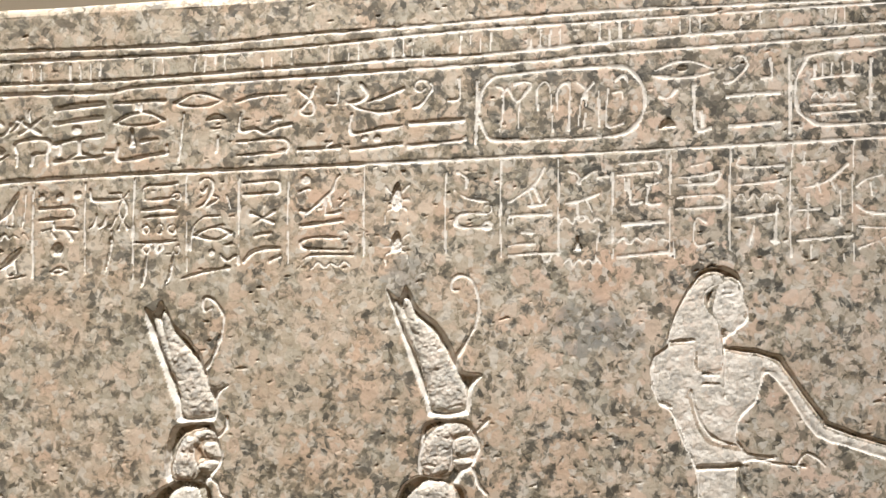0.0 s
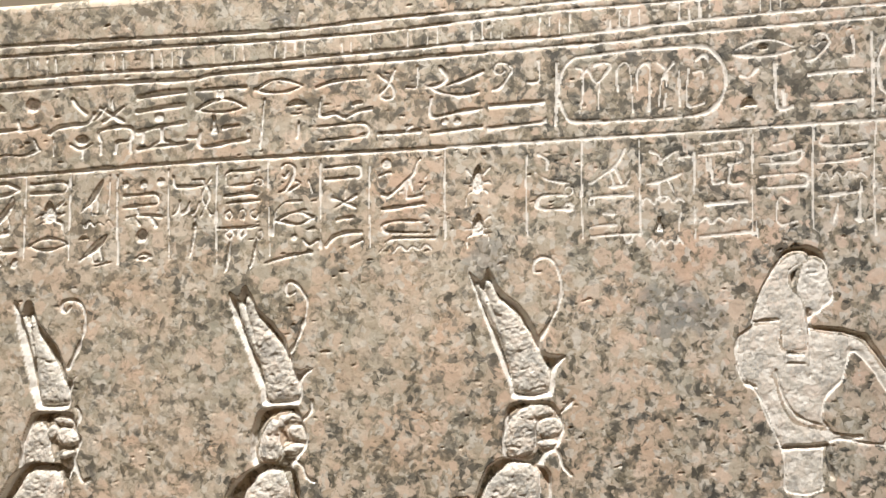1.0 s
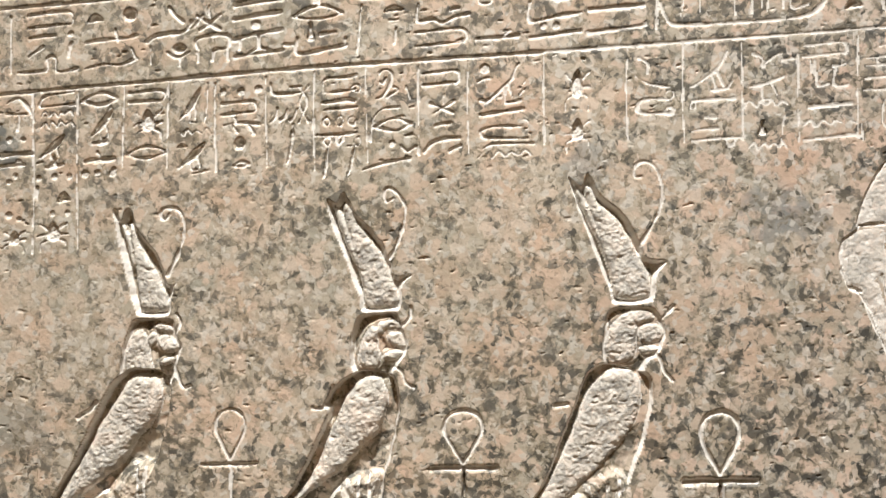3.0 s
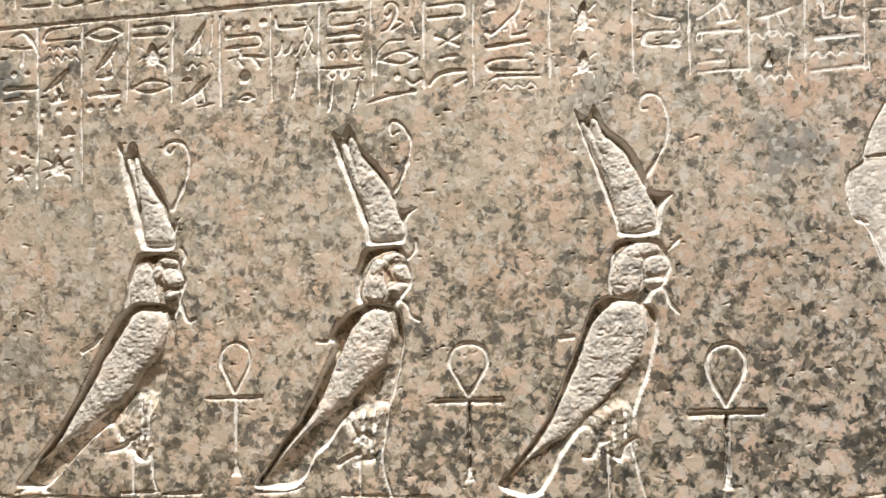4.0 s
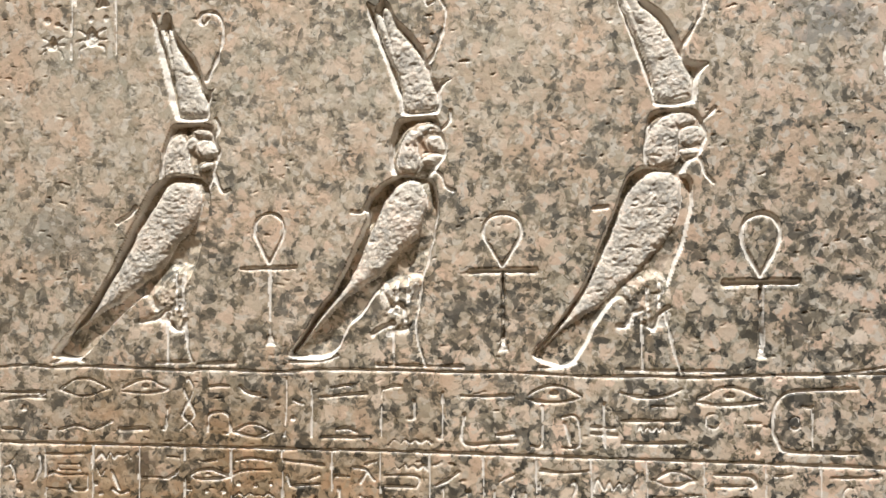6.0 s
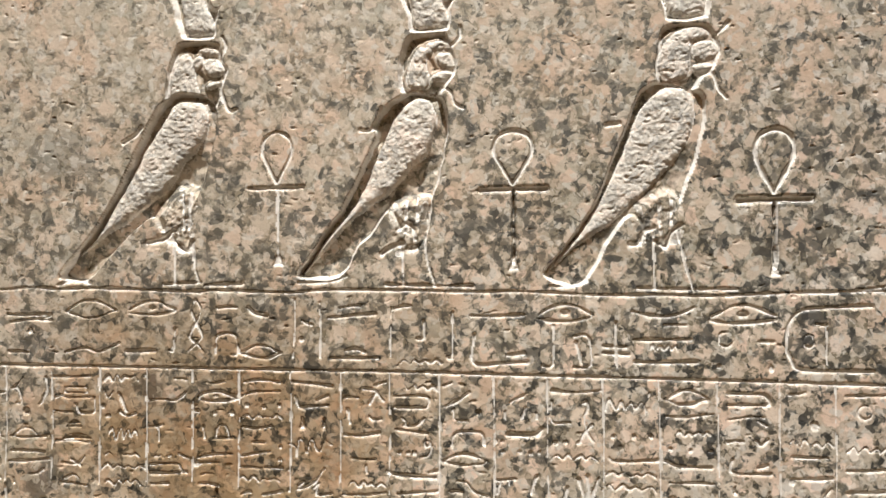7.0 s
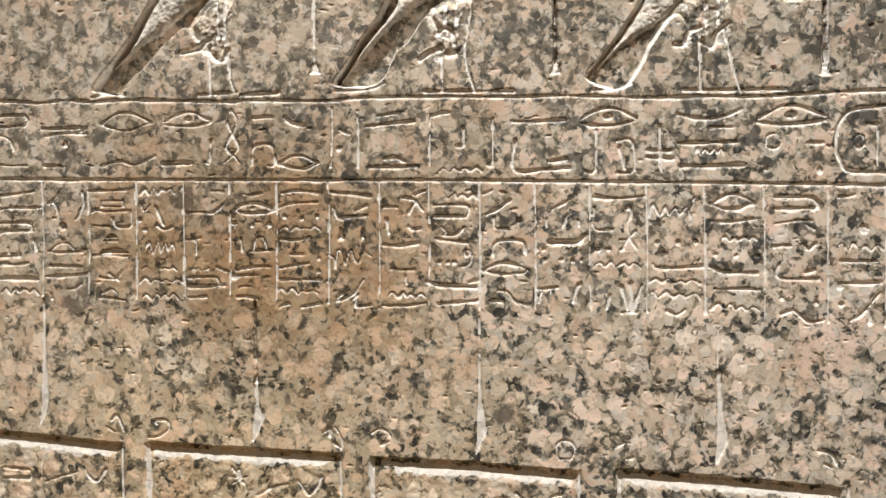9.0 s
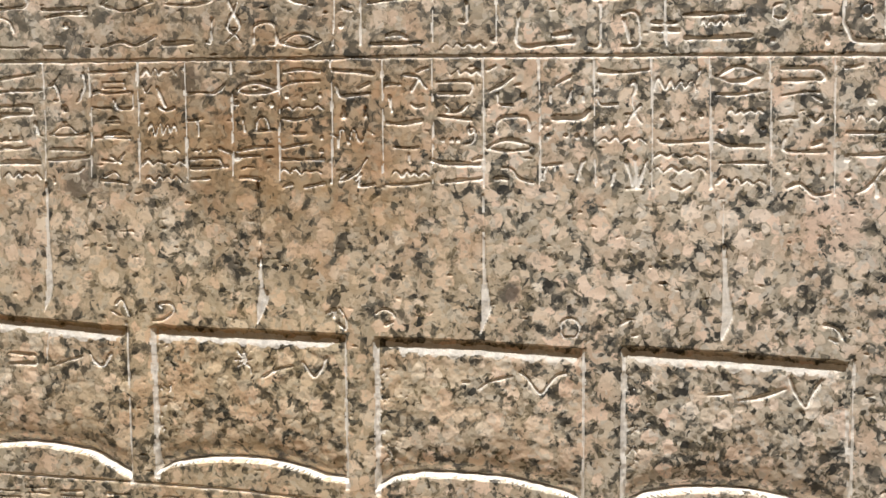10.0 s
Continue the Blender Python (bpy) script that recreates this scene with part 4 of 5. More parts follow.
cut("beam_sign", 3.4, (-421, 1874), (-421, 1855), (-387, 1856), (-357, 1861))
cut("post_sign", 2.4, (-438, 1868), (-427, 1868))
sign("mouth", -319, 1927, 62, 18)
sign("reed", -342, 1879, 13, 63)
sign("loaf", -296, 1904, 25, 11)
cut("bar_sign", 2.2, (-302, 1888), (-291, 1889))
cut("post_sign", 2.8, (-292, 1878), (-295, 1857))
strokes("viper_sign", 3.0, [(-270, 1922), (-247, 1928), (-207, 1929)])
strokes("leg_sign", 3.2, [(-264, 1908), (-265, 1885), (-246, 1887), (-233, 1880), (-217, 1887), (-199, 1890)], [(-223, 1897), (-212, 1898)])
sign("hook", -234, 1862, 69, 25)
strokes("rope_sign", 2.4, [(-191, 1934), (-172, 1916), (-171, 1903), (-182, 1901), (-188, 1907), (-177, 1919), (-168, 1938)])
sign("foot", -145, 1925, 14, 27)
cut("bar_sign", 3.4, (-189, 1855), (-136, 1856))
cut("arm_sign", 2, (-155, 1857), (-148, 1863))
cut("bow_sign", 2.8, (-110, 1936), (-101, 1923), (-110, 1915), (-129, 1912))
cut("bow_sign", 2.8, (-101, 1912), (-54, 1928))
strokes("bowl_sign", 3.0, [(-129, 1914), (-108, 1904), (-83, 1898), (-60, 1901)])
strokes("leg_sign", 3.4, [(-121, 1897), (-121, 1874), (-90, 1876), (-56, 1879)])
sign("dot", -104, 1866, 8, 8)
sign("dot", -88, 1865, 9, 8)
cut("bar_sign", 3.2, (-123, 1852), (-58, 1855))
sign("coil", -30, 1919, 27, 36)
sign("foot", 11, 1922, 16, 29)
cut("bar_sign", 4.0, (-46, 1881), (22, 1882))
cut("beam_sign", 3.6, (-46, 1853), (17, 1855), (24, 1860))
cut("post_sign", 3.2, (39, 1930), (39, 1851))
cut("cartouche_ring", 3.4, (43, 1883), (50, 1865), (66, 1854), (153, 1851), (218, 1852), (241, 1862), (253, 1883), (253, 1909), (239, 1931), (221, 1940), (152, 1941), (80, 1938), (58, 1934), (45, 1916), (42, 1894))
strokes("figure_sign", 2.6, [(64, 1923), (73, 1918), (72, 1889), (69, 1865)], [(77, 1920), (71, 1912)])
strokes("figure_sign", 2.4, [(81, 1918), (91, 1903), (105, 1916), (109, 1924), (98, 1928), (87, 1925)], [(94, 1901), (93, 1869)])
strokes("cane_sign", 2.6, [(118, 1890), (116, 1916), (125, 1926), (134, 1915), (136, 1862)], [(142, 1889), (142, 1915), (151, 1924), (158, 1914), (157, 1862)])
strokes("figure_sign", 2.4, [(167, 1923), (180, 1908), (176, 1861)], [(188, 1921), (173, 1902), (170, 1868)], [(196, 1911), (196, 1865)], [(207, 1911), (206, 1866), (226, 1868)])
strokes("figure_sign", 2.2, [(214, 1907), (225, 1907), (222, 1885)], [(217, 1921), (226, 1928), (233, 1917), (228, 1910)])
sign("eye", 302, 1933, 79, 23)
cut("crook_sign", 2.4, (272, 1898), (284, 1896), (294, 1906))
sign("loaf", 283, 1864, 22, 17)
strokes("leg_sign", 4.0, [(317, 1911), (319, 1856), (337, 1856)], [(327, 1878), (328, 1859)])
sign("coil", 372, 1928, 31, 34)
sign("foot", 410, 1928, 15, 27)
cut("bar_sign", 4.4, (358, 1895), (425, 1895))
cut("bar_sign", 3.4, (363, 1856), (427, 1859))
cut("post_sign", 3.6, (439, 1943), (439, 1845))
cut("cartouche_ring", 3.4, (613, 1851), (491, 1851), (466, 1858), (450, 1873), (447, 1905), (459, 1932), (479, 1943), (614, 1946))
strokes("comb_sign", 2.8, [(467, 1911), (528, 1914)], [(472, 1929), (470, 1913)], [(482, 1931), (482, 1913)], [(494, 1931), (494, 1914)], [(507, 1930), (507, 1914)], [(519, 1931), (519, 1913)])
sign("water", 494, 1890, 56, 10)
cut("bar_sign", 3, (466, 1877), (522, 1878))
cut("bar_sign", 3, (468, 1867), (532, 1868))
cut("post_sign", 3.0, (543, 1932), (542, 1867))
cut("post_sign", 3.0, (538, 1884), (549, 1885))
cut("post_sign", 3.0, (585, 1933), (585, 1864))

# uprights between the columns of the upper text
strokes("column_rule", 2.2, [(-771, 1827), (-770, 1607)])
strokes("column_rule", 2.2, [(-711, 1829), (-711, 1611)])
strokes("column_rule", 2.2, [(-649, 1830), (-651, 1719)])
strokes("column_rule", 2.2, [(-591, 1829), (-592, 1713)])
strokes("column_rule", 2.4, [(-529, 1824), (-529, 1765), (-527, 1706)])
strokes("column_rule", 2.4, [(-462, 1827), (-462, 1768), (-460, 1708)])
strokes("column_rule", 2.4, [(-399, 1829), (-400, 1764), (-398, 1699)])
strokes("column_rule", 2.4, [(-332, 1831), (-332, 1768), (-330, 1706)])
strokes("column_rule", 2.4, [(-264, 1826), (-264, 1769), (-263, 1712)])
strokes("column_rule", 2.4, [(-200, 1828), (-201, 1769), (-199, 1709)])
strokes("column_rule", 2.4, [(-104, 1829), (-104, 1772), (-103, 1714)])
strokes("column_rule", 2.4, [(1, 1830), (-0, 1770), (1, 1711)])
strokes("column_rule", 2.4, [(71, 1828), (70, 1767), (71, 1706)])
strokes("column_rule", 2.4, [(145, 1825), (144, 1765), (145, 1704)])
strokes("column_rule", 2.4, [(215, 1823), (213, 1760), (214, 1698)])
strokes("column_rule", 2.4, [(288, 1827), (287, 1762), (287, 1698)])
strokes("column_rule", 2.4, [(364, 1827), (363, 1767), (363, 1705)])
strokes("column_rule", 2.4, [(442, 1829), (440, 1760), (440, 1690)])
strokes("column_rule", 2.2, [(592, 1825), (592, 1684)])

# columns of the upper text
strokes("bird_sign", 2.4, [(-806, 1818), (-790, 1822), (-775, 1804), (-770, 1788)], [(-806, 1802), (-779, 1801)], [(-790, 1801), (-792, 1779)])
sign("dot", -802, 1766, 7, 8)
sign("dot", -784, 1765, 8, 7)
sign("dot", -790, 1734, 8, 8)
cut("bar_sign", 3.6, (-813, 1745), (-772, 1745))
cut("bar_sign", 3, (-813, 1730), (-782, 1730))
sign("dot", -794, 1715, 7, 8)
sign("dot", -803, 1707, 8, 7)
sign("dot", -788, 1655, 7, 7)
sign("dot", -802, 1661, 8, 8)
sign("scarab", -795, 1626, 30, 31)
sign("hookl", -740, 1817, 47, 22)
sign("water", -738, 1797, 43, 11)
sign("water", -738, 1783, 43, 12)
sign("bird", -744, 1752, 33, 34)
sign("pot", -743, 1732, 14, 19)
cut("bar_sign", 2.2, (-752, 1723), (-730, 1726))
sign("dot", -763, 1710, 8, 8)
sign("dot", -741, 1711, 8, 8)
sign("dot", -722, 1710, 7, 8)
cut("post_sign", 2.4, (-764, 1697), (-765, 1681))
sign("loaf", -729, 1682, 18, 18)
sign("dot", -744, 1660, 7, 8)
sign("dot", -724, 1660, 7, 8)
sign("scarab", -743, 1631, 40, 44)
sign("mouth", -681, 1815, 46, 17)
sign("bird", -678, 1779, 30, 43)
cut("bar_sign", 2.2, (-690, 1753), (-672, 1754))
cut("beam_sign", 3.2, (-702, 1728), (-685, 1731), (-661, 1731))
cut("beam_sign", 3.2, (-684, 1741), (-682, 1732))
sign("dot", -700, 1712, 10, 9)
sign("dot", -684, 1713, 9, 8)
sign("dot", -664, 1711, 9, 9)
sign("hook", -618, 1813, 49, 17)
sign("scarab", -617, 1775, 36, 47)
sign("mouth", -618, 1736, 53, 18)
sign("mouth", -682, 1814, 46, 19)
strokes("reed_sign", 2.2, [(-686, 1772), (-676, 1785), (-666, 1802)])
cut("bar_sign", 2.4, (-688, 1754), (-674, 1756))
cut("bar_sign", 2.6, (-687, 1728), (-665, 1730))
sign("dot", -662, 1716, 7, 7)
sign("bird", -560, 1797, 27, 47)
sign("reed", -541, 1797, 10, 55)
sign("water", -558, 1760, 50, 9)
sign("loaf", -572, 1742, 14, 8)
sign("bird", -558, 1727, 37, 38)
cut("bar_sign", 2, (-559, 1703), (-536, 1707))
sign("dot", -518, 1811, 8, 9)
sign("dot", -494, 1810, 9, 9)
sign("dot", -472, 1812, 9, 8)
sign("hook", -496, 1788, 46, 20)
strokes("dog_sign", 2.8, [(-516, 1766), (-497, 1768), (-471, 1765)], [(-506, 1765), (-500, 1756)], [(-484, 1764), (-478, 1753)], [(-502, 1775), (-501, 1767)])
sign("disk", -496, 1740, 17, 20)
sign("mouth", -494, 1712, 20, 8)
strokes("throne_sign", 2.8, [(-455, 1818), (-454, 1804), (-438, 1803), (-415, 1803)], [(-431, 1810), (-415, 1811)])
strokes("twist_sign", 2.2, [(-419, 1812), (-408, 1790), (-419, 1763)], [(-407, 1811), (-418, 1789), (-406, 1763)])
cut("tusk_sign", 2.2, (-456, 1767), (-450, 1772), (-447, 1783))
cut("tusk_sign", 2.2, (-443, 1767), (-437, 1772), (-434, 1782))
cut("tusk_sign", 2.2, (-430, 1766), (-425, 1771), (-422, 1781))
sign("reed", -431, 1734, 16, 55)
strokes("loop_sign", 2.6, [(-385, 1800), (-386, 1818), (-357, 1819), (-344, 1821)], [(-386, 1800), (-346, 1801)])
sign("ring", -345, 1803, 14, 12)
cut("mouth_sign", 2.6, (-387, 1787), (-372, 1787), (-357, 1790), (-348, 1786))
cut("mouth_sign", 2.6, (-387, 1776), (-344, 1778))
sign("ring", -383, 1762, 10, 13)
sign("ring", -366, 1762, 10, 14)
sign("ring", -350, 1761, 10, 13)
sign("ring", -382, 1736, 11, 13)
sign("ring", -366, 1737, 10, 13)
sign("ring", -343, 1733, 10, 13)
cut("bar_sign", 2.4, (-397, 1743), (-344, 1745))
sign("reed", -385, 1707, 16, 44)
sign("reed", -352, 1707, 16, 40)
sign("coil", -308, 1806, 23, 39)
cut("arm_sign", 2, (-305, 1787), (-291, 1797), (-296, 1802))
cut("arm_sign", 2, (-280, 1801), (-275, 1785))
strokes("loop_sign", 2.6, [(-326, 1732), (-323, 1759), (-310, 1773), (-288, 1773)])
sign("mouth", -297, 1752, 50, 17)
sign("dot", -298, 1727, 7, 7)
cut("viper_sign", 2.6, (-336, 1694), (-313, 1700), (-298, 1704), (-275, 1707))
cut("crook_sign", 2.2, (-288, 1724), (-278, 1716), (-268, 1722), (-265, 1713))
sign("hook", -234, 1809, 48, 21)
sign("star", -233, 1774, 30, 26)
cut("bar_sign", 3, (-244, 1747), (-224, 1748))
strokes("stand_sign", 3.0, [(-257, 1713), (-247, 1725), (-227, 1729), (-211, 1729)], [(-224, 1713), (-211, 1719)])
sign("dot", -179, 1816, 12, 11)
cut("arm_sign", 2.2, (-188, 1800), (-173, 1805))
strokes("bird_sign", 2.4, [(-178, 1772), (-166, 1782), (-154, 1792), (-143, 1802)], [(-179, 1774), (-185, 1777)], [(-154, 1791), (-153, 1773)], [(-149, 1795), (-144, 1777)], [(-143, 1802), (-140, 1815), (-136, 1820)], [(-153, 1770), (-134, 1772)])
cut("crook_sign", 2, (-131, 1791), (-126, 1800))
cut("crook_sign", 2, (-135, 1780), (-130, 1787))
cut("bar_sign", 3.6, (-184, 1757), (-130, 1760))
strokes("loop_sign", 2.8, [(-131, 1739), (-167, 1740), (-182, 1737), (-184, 1731), (-179, 1727), (-153, 1724), (-124, 1723)])
sign("ring", -130, 1741, 16, 14)
strokes("viper_sign", 2.6, [(-182, 1713), (-167, 1718), (-118, 1716)])
sign("water", -154, 1704, 69, 12)
sign("scarab", -62, 1783, 33, 54)
sign("scarab", -62, 1725, 33, 44)
cut("arm_sign", 2.2, (16, 1815), (27, 1807), (26, 1795))
cut("bowl_sign", 2.8, (11, 1793), (29, 1782), (54, 1776))
strokes("loop_sign", 2.8, [(54, 1761), (21, 1762), (14, 1754), (18, 1746), (52, 1744)])
sign("ring", 54, 1766, 13, 11)
sign("ring", 53, 1746, 14, 13)
strokes("bird_sign", 2.6, [(81, 1774), (100, 1785), (116, 1797), (125, 1816)], [(90, 1777), (84, 1774)], [(106, 1788), (111, 1771)], [(114, 1791), (121, 1774)], [(105, 1768), (128, 1769)])
cut("arm_sign", 2.0, (128, 1771), (134, 1780))
cut("bar_sign", 3, (87, 1756), (134, 1756))
sign("ring", 83, 1751, 8, 14)
cut("bar_sign", 2.6, (98, 1733), (115, 1734))
cut("bar_sign", 2.6, (81, 1718), (114, 1719))
cut("bar_sign", 3, (81, 1706), (146, 1707))
sign("ring", 130, 1703, 12, 13)
cut("bow_sign", 2.4, (159, 1810), (169, 1804), (170, 1794))
cut("bow_sign", 2.4, (169, 1795), (186, 1806), (202, 1810))
cut("bow_sign", 2.4, (193, 1800), (206, 1802))
strokes("bird_sign", 2.4, [(154, 1769), (173, 1771), (197, 1780)], [(168, 1768), (170, 1754), (178, 1752)], [(181, 1771), (187, 1757)])
sign("water", 174, 1747, 53, 10)
sign("pot", 169, 1717, 14, 19)
cut("post_sign", 2.4, (196, 1731), (193, 1700))
sign("water", 176, 1695, 48, 11)
sign("hook", 248, 1809, 56, 19)
strokes("figure_sign", 2.6, [(229, 1797), (230, 1782)], [(234, 1797), (237, 1766), (250, 1766)], [(261, 1789), (258, 1765), (274, 1764)], [(258, 1787), (271, 1790)])
cut("bar_sign", 3.6, (227, 1739), (280, 1740))
sign("water", 252, 1718, 66, 10)
cut("bar_sign", 3.4, (220, 1699), (283, 1702))
cut("post_sign", 2.6, (292, 1715), (292, 1695))
cut("beam_sign", 2.4, (313, 1809), (333, 1812))
cut("boat_sign", 2.4, (296, 1796), (325, 1795), (350, 1801))
cut("boat_sign", 2.4, (296, 1786), (330, 1785), (344, 1787), (352, 1796))
cut("boat_sign", 2.4, (310, 1794), (311, 1787))
sign("hook", 327, 1763, 66, 20)
strokes("throne_sign", 3.0, [(333, 1737), (320, 1742), (318, 1710), (341, 1711)])
cut("post_sign", 2, (363, 1718), (364, 1704))
strokes("throne_sign", 3.0, [(375, 1816), (375, 1805), (430, 1804)])
cut("viper_sign", 2.6, (369, 1782), (399, 1784), (434, 1787))
sign("water", 400, 1766, 61, 13)
cut("bar_sign", 3, (370, 1741), (421, 1744))
cut("post_sign", 2.6, (394, 1729), (388, 1709))
strokes("flag_sign", 2.6, [(423, 1759), (420, 1709)], [(415, 1710), (426, 1709)])
strokes("bird_sign", 2.4, [(523, 1773), (534, 1780), (555, 1786)], [(541, 1778), (544, 1762)])
cut("arm_sign", 2.4, (524, 1751), (538, 1741), (569, 1738))
cut("bar_sign", 2.6, (526, 1723), (583, 1719))
strokes("column_rule", 2.2, [(520, 1828), (518, 1752), (520, 1682)])
cut("bar_sign", 2.6, (454, 1806), (485, 1807))
cut("post_sign", 2.4, (458, 1820), (457, 1804))
strokes("bird_sign", 2.4, [(456, 1775), (484, 1780), (513, 1800)], [(475, 1780), (478, 1768)], [(491, 1783), (497, 1772)])
strokes("cross_sign", 2.4, [(463, 1766), (462, 1726)], [(449, 1747), (478, 1748)])
strokes("cross_sign", 2.4, [(504, 1768), (503, 1730)], [(491, 1736), (512, 1736)])
cut("bar_sign", 2.6, (449, 1709), (516, 1712))
cut("post_sign", 2.2, (466, 1705), (465, 1687))
cut("post_sign", 2.2, (508, 1709), (507, 1683))
strokes("bird_sign", 2.2, [(526, 1697), (546, 1703), (576, 1716)])

# line of writing below the birds
cut("ruled_line", 2.6, (-1010, 1190), (-918, 1186), (-880, 1183), (-869, 1181), (-835, 1184), (-790, 1181), (-745, 1182), (-627, 1176), (-584, 1177), (-493, 1173), (-440, 1176), (-334, 1174), (-260, 1171), (-195, 1171), (-92, 1165), (-24, 1165), (42, 1163), (142, 1166), (272, 1167))
cut("ruled_line", 2.8, (-1013, 1061), (-921, 1060), (-864, 1059), (-556, 1060), (-359, 1061), (-160, 1060), (48, 1059), (275, 1057))
sign("hook", -912, 1156, 60, 23)
strokes("bent_sign", 2.4, [(-923, 1132), (-909, 1126), (-902, 1107)])
cut("bar_sign", 2.6, (-928, 1083), (-883, 1081))
cut("bar_sign", 2.8, (-860, 1081), (-836, 1080))
strokes("bed_sign", 3.0, [(-862, 1143), (-849, 1141)], [(-859, 1130), (-830, 1134), (-805, 1132)], [(-812, 1137), (-806, 1142)])
cut("bar_sign", 3.2, (-849, 1141), (-812, 1142))
sign("dot", -832, 1116, 7, 9)
sign("mouth", -752, 1151, 67, 31)
cut("viper_sign", 2.8, (-786, 1081), (-762, 1088), (-740, 1081), (-716, 1096))
sign("eye", -670, 1152, 59, 23)
cut("bar_sign", 3.6, (-703, 1084), (-668, 1085))
cut("post_sign", 2.6, (-641, 1120), (-643, 1085), (-648, 1085))
strokes("twist_sign", 2.4, [(-613, 1164), (-619, 1147), (-612, 1126), (-606, 1108), (-615, 1096), (-624, 1084)], [(-613, 1164), (-607, 1147), (-615, 1126), (-621, 1108), (-612, 1096), (-604, 1085)])
cut("bar_sign", 2.8, (-585, 1152), (-561, 1152))
cut("horn_sign", 3.2, (-545, 1153), (-538, 1143), (-523, 1139))
strokes("stand_sign", 2.8, [(-588, 1083), (-585, 1109), (-563, 1110), (-559, 1084), (-566, 1082)])
sign("mouth", -528, 1086, 51, 21)
cut("post_sign", 2.4, (-484, 1162), (-488, 1080))
cut("post_sign", 2.4, (-452, 1159), (-453, 1079))
sign("dot", -476, 1105, 8, 8)
cut("arm_sign", 2, (-476, 1132), (-463, 1125))
cut("boat_sign", 3.0, (-441, 1137), (-411, 1140), (-382, 1142))
cut("boat_sign", 3.0, (-426, 1150), (-411, 1154), (-400, 1153))
cut("bread_sign", 3.0, (-438, 1078), (-378, 1079))
cut("bread_sign", 3.0, (-419, 1090), (-405, 1092), (-395, 1088))
strokes("flag_sign", 2.6, [(-360, 1151), (-362, 1082)], [(-360, 1149), (-336, 1153)])
strokes("leg_sign", 3.0, [(-320, 1132), (-320, 1109), (-328, 1108)])
sign("water", -324, 1076, 54, 11)
cut("post_sign", 2.6, (-283, 1145), (-283, 1085), (-289, 1082))
cut("bar_sign", 3.2, (-260, 1139), (-194, 1139))
strokes("throne_sign", 3.2, [(-255, 1113), (-257, 1076), (-222, 1075), (-190, 1077)], [(-214, 1087), (-194, 1089)])
sign("eye", -142, 1143, 66, 24)
strokes("leg_sign", 3.0, [(-157, 1125), (-157, 1076), (-169, 1074)])
strokes("vase_sign", 2.6, [(-131, 1112), (-113, 1112), (-110, 1075), (-131, 1072)], [(-128, 1104), (-121, 1076)])
strokes("cross_sign", 2.6, [(-79, 1131), (-78, 1073)], [(-95, 1100), (-66, 1099)], [(-95, 1091), (-65, 1089)])
cut("bowl_sign", 3.0, (-58, 1144), (-31, 1138), (-4, 1139), (16, 1150))
cut("bar_sign", 2.2, (-19, 1127), (7, 1128))
cut("bar_sign", 3.2, (-58, 1108), (14, 1109))
sign("water", -20, 1098, 37, 9)
cut("bar_sign", 3.2, (-54, 1079), (22, 1082))
sign("eye", 77, 1140, 78, 23)
sign("ring", 56, 1110, 21, 21)
cut("bar_sign", 2.6, (95, 1107), (115, 1107))
sign("dot", 48, 1076, 7, 7)
sign("dot", 112, 1075, 6, 7)
cut("cartouche_ring", 3.2, (235, 1073), (151, 1074), (137, 1085), (130, 1101), (132, 1125), (142, 1141), (162, 1147), (233, 1150))
sign("ring", 157, 1108, 16, 16)
strokes("flag_sign", 2.8, [(178, 1128), (180, 1082)], [(166, 1128), (178, 1127)])

# uprights between the columns of the lower text
strokes("column_rule", 2.2, [(-927, 1056), (-928, 979), (-931, 901)])
strokes("column_rule", 2.2, [(-865, 1055), (-866, 980), (-868, 902)])
strokes("column_rule", 2.2, [(-804, 1056), (-804, 981), (-806, 900)])
strokes("column_rule", 2.2, [(-740, 1056), (-740, 982), (-742, 900)])
strokes("column_rule", 2.2, [(-678, 1057), (-678, 983), (-679, 898)])
strokes("column_rule", 2.2, [(-618, 1057), (-618, 984), (-619, 902)])
strokes("column_rule", 2.2, [(-557, 1057), (-557, 985), (-558, 902)])
strokes("column_rule", 2.2, [(-491, 1058), (-490, 986), (-491, 900)])
strokes("column_rule", 2.2, [(-426, 1059), (-425, 987), (-426, 899)])
strokes("column_rule", 2.2, [(-364, 1059), (-362, 988), (-363, 901)])
strokes("column_rule", 2.2, [(-300, 1059), (-299, 989), (-299, 898)])
strokes("column_rule", 2.2, [(-232, 1060), (-230, 990), (-230, 899)])
strokes("column_rule", 2.2, [(-164, 1060), (-163, 991), (-162, 899)])
strokes("column_rule", 2.2, [(-95, 1061), (-93, 992), (-92, 900)])
strokes("column_rule", 2.2, [(-26, 1061), (-24, 994), (-22, 899)])
strokes("column_rule", 2.2, [(45, 1062), (48, 995), (50, 897)])
strokes("column_rule", 2.2, [(121, 1062), (124, 996), (126, 893)])
strokes("column_rule", 2.2, [(189, 1062), (191, 997), (194, 891)])

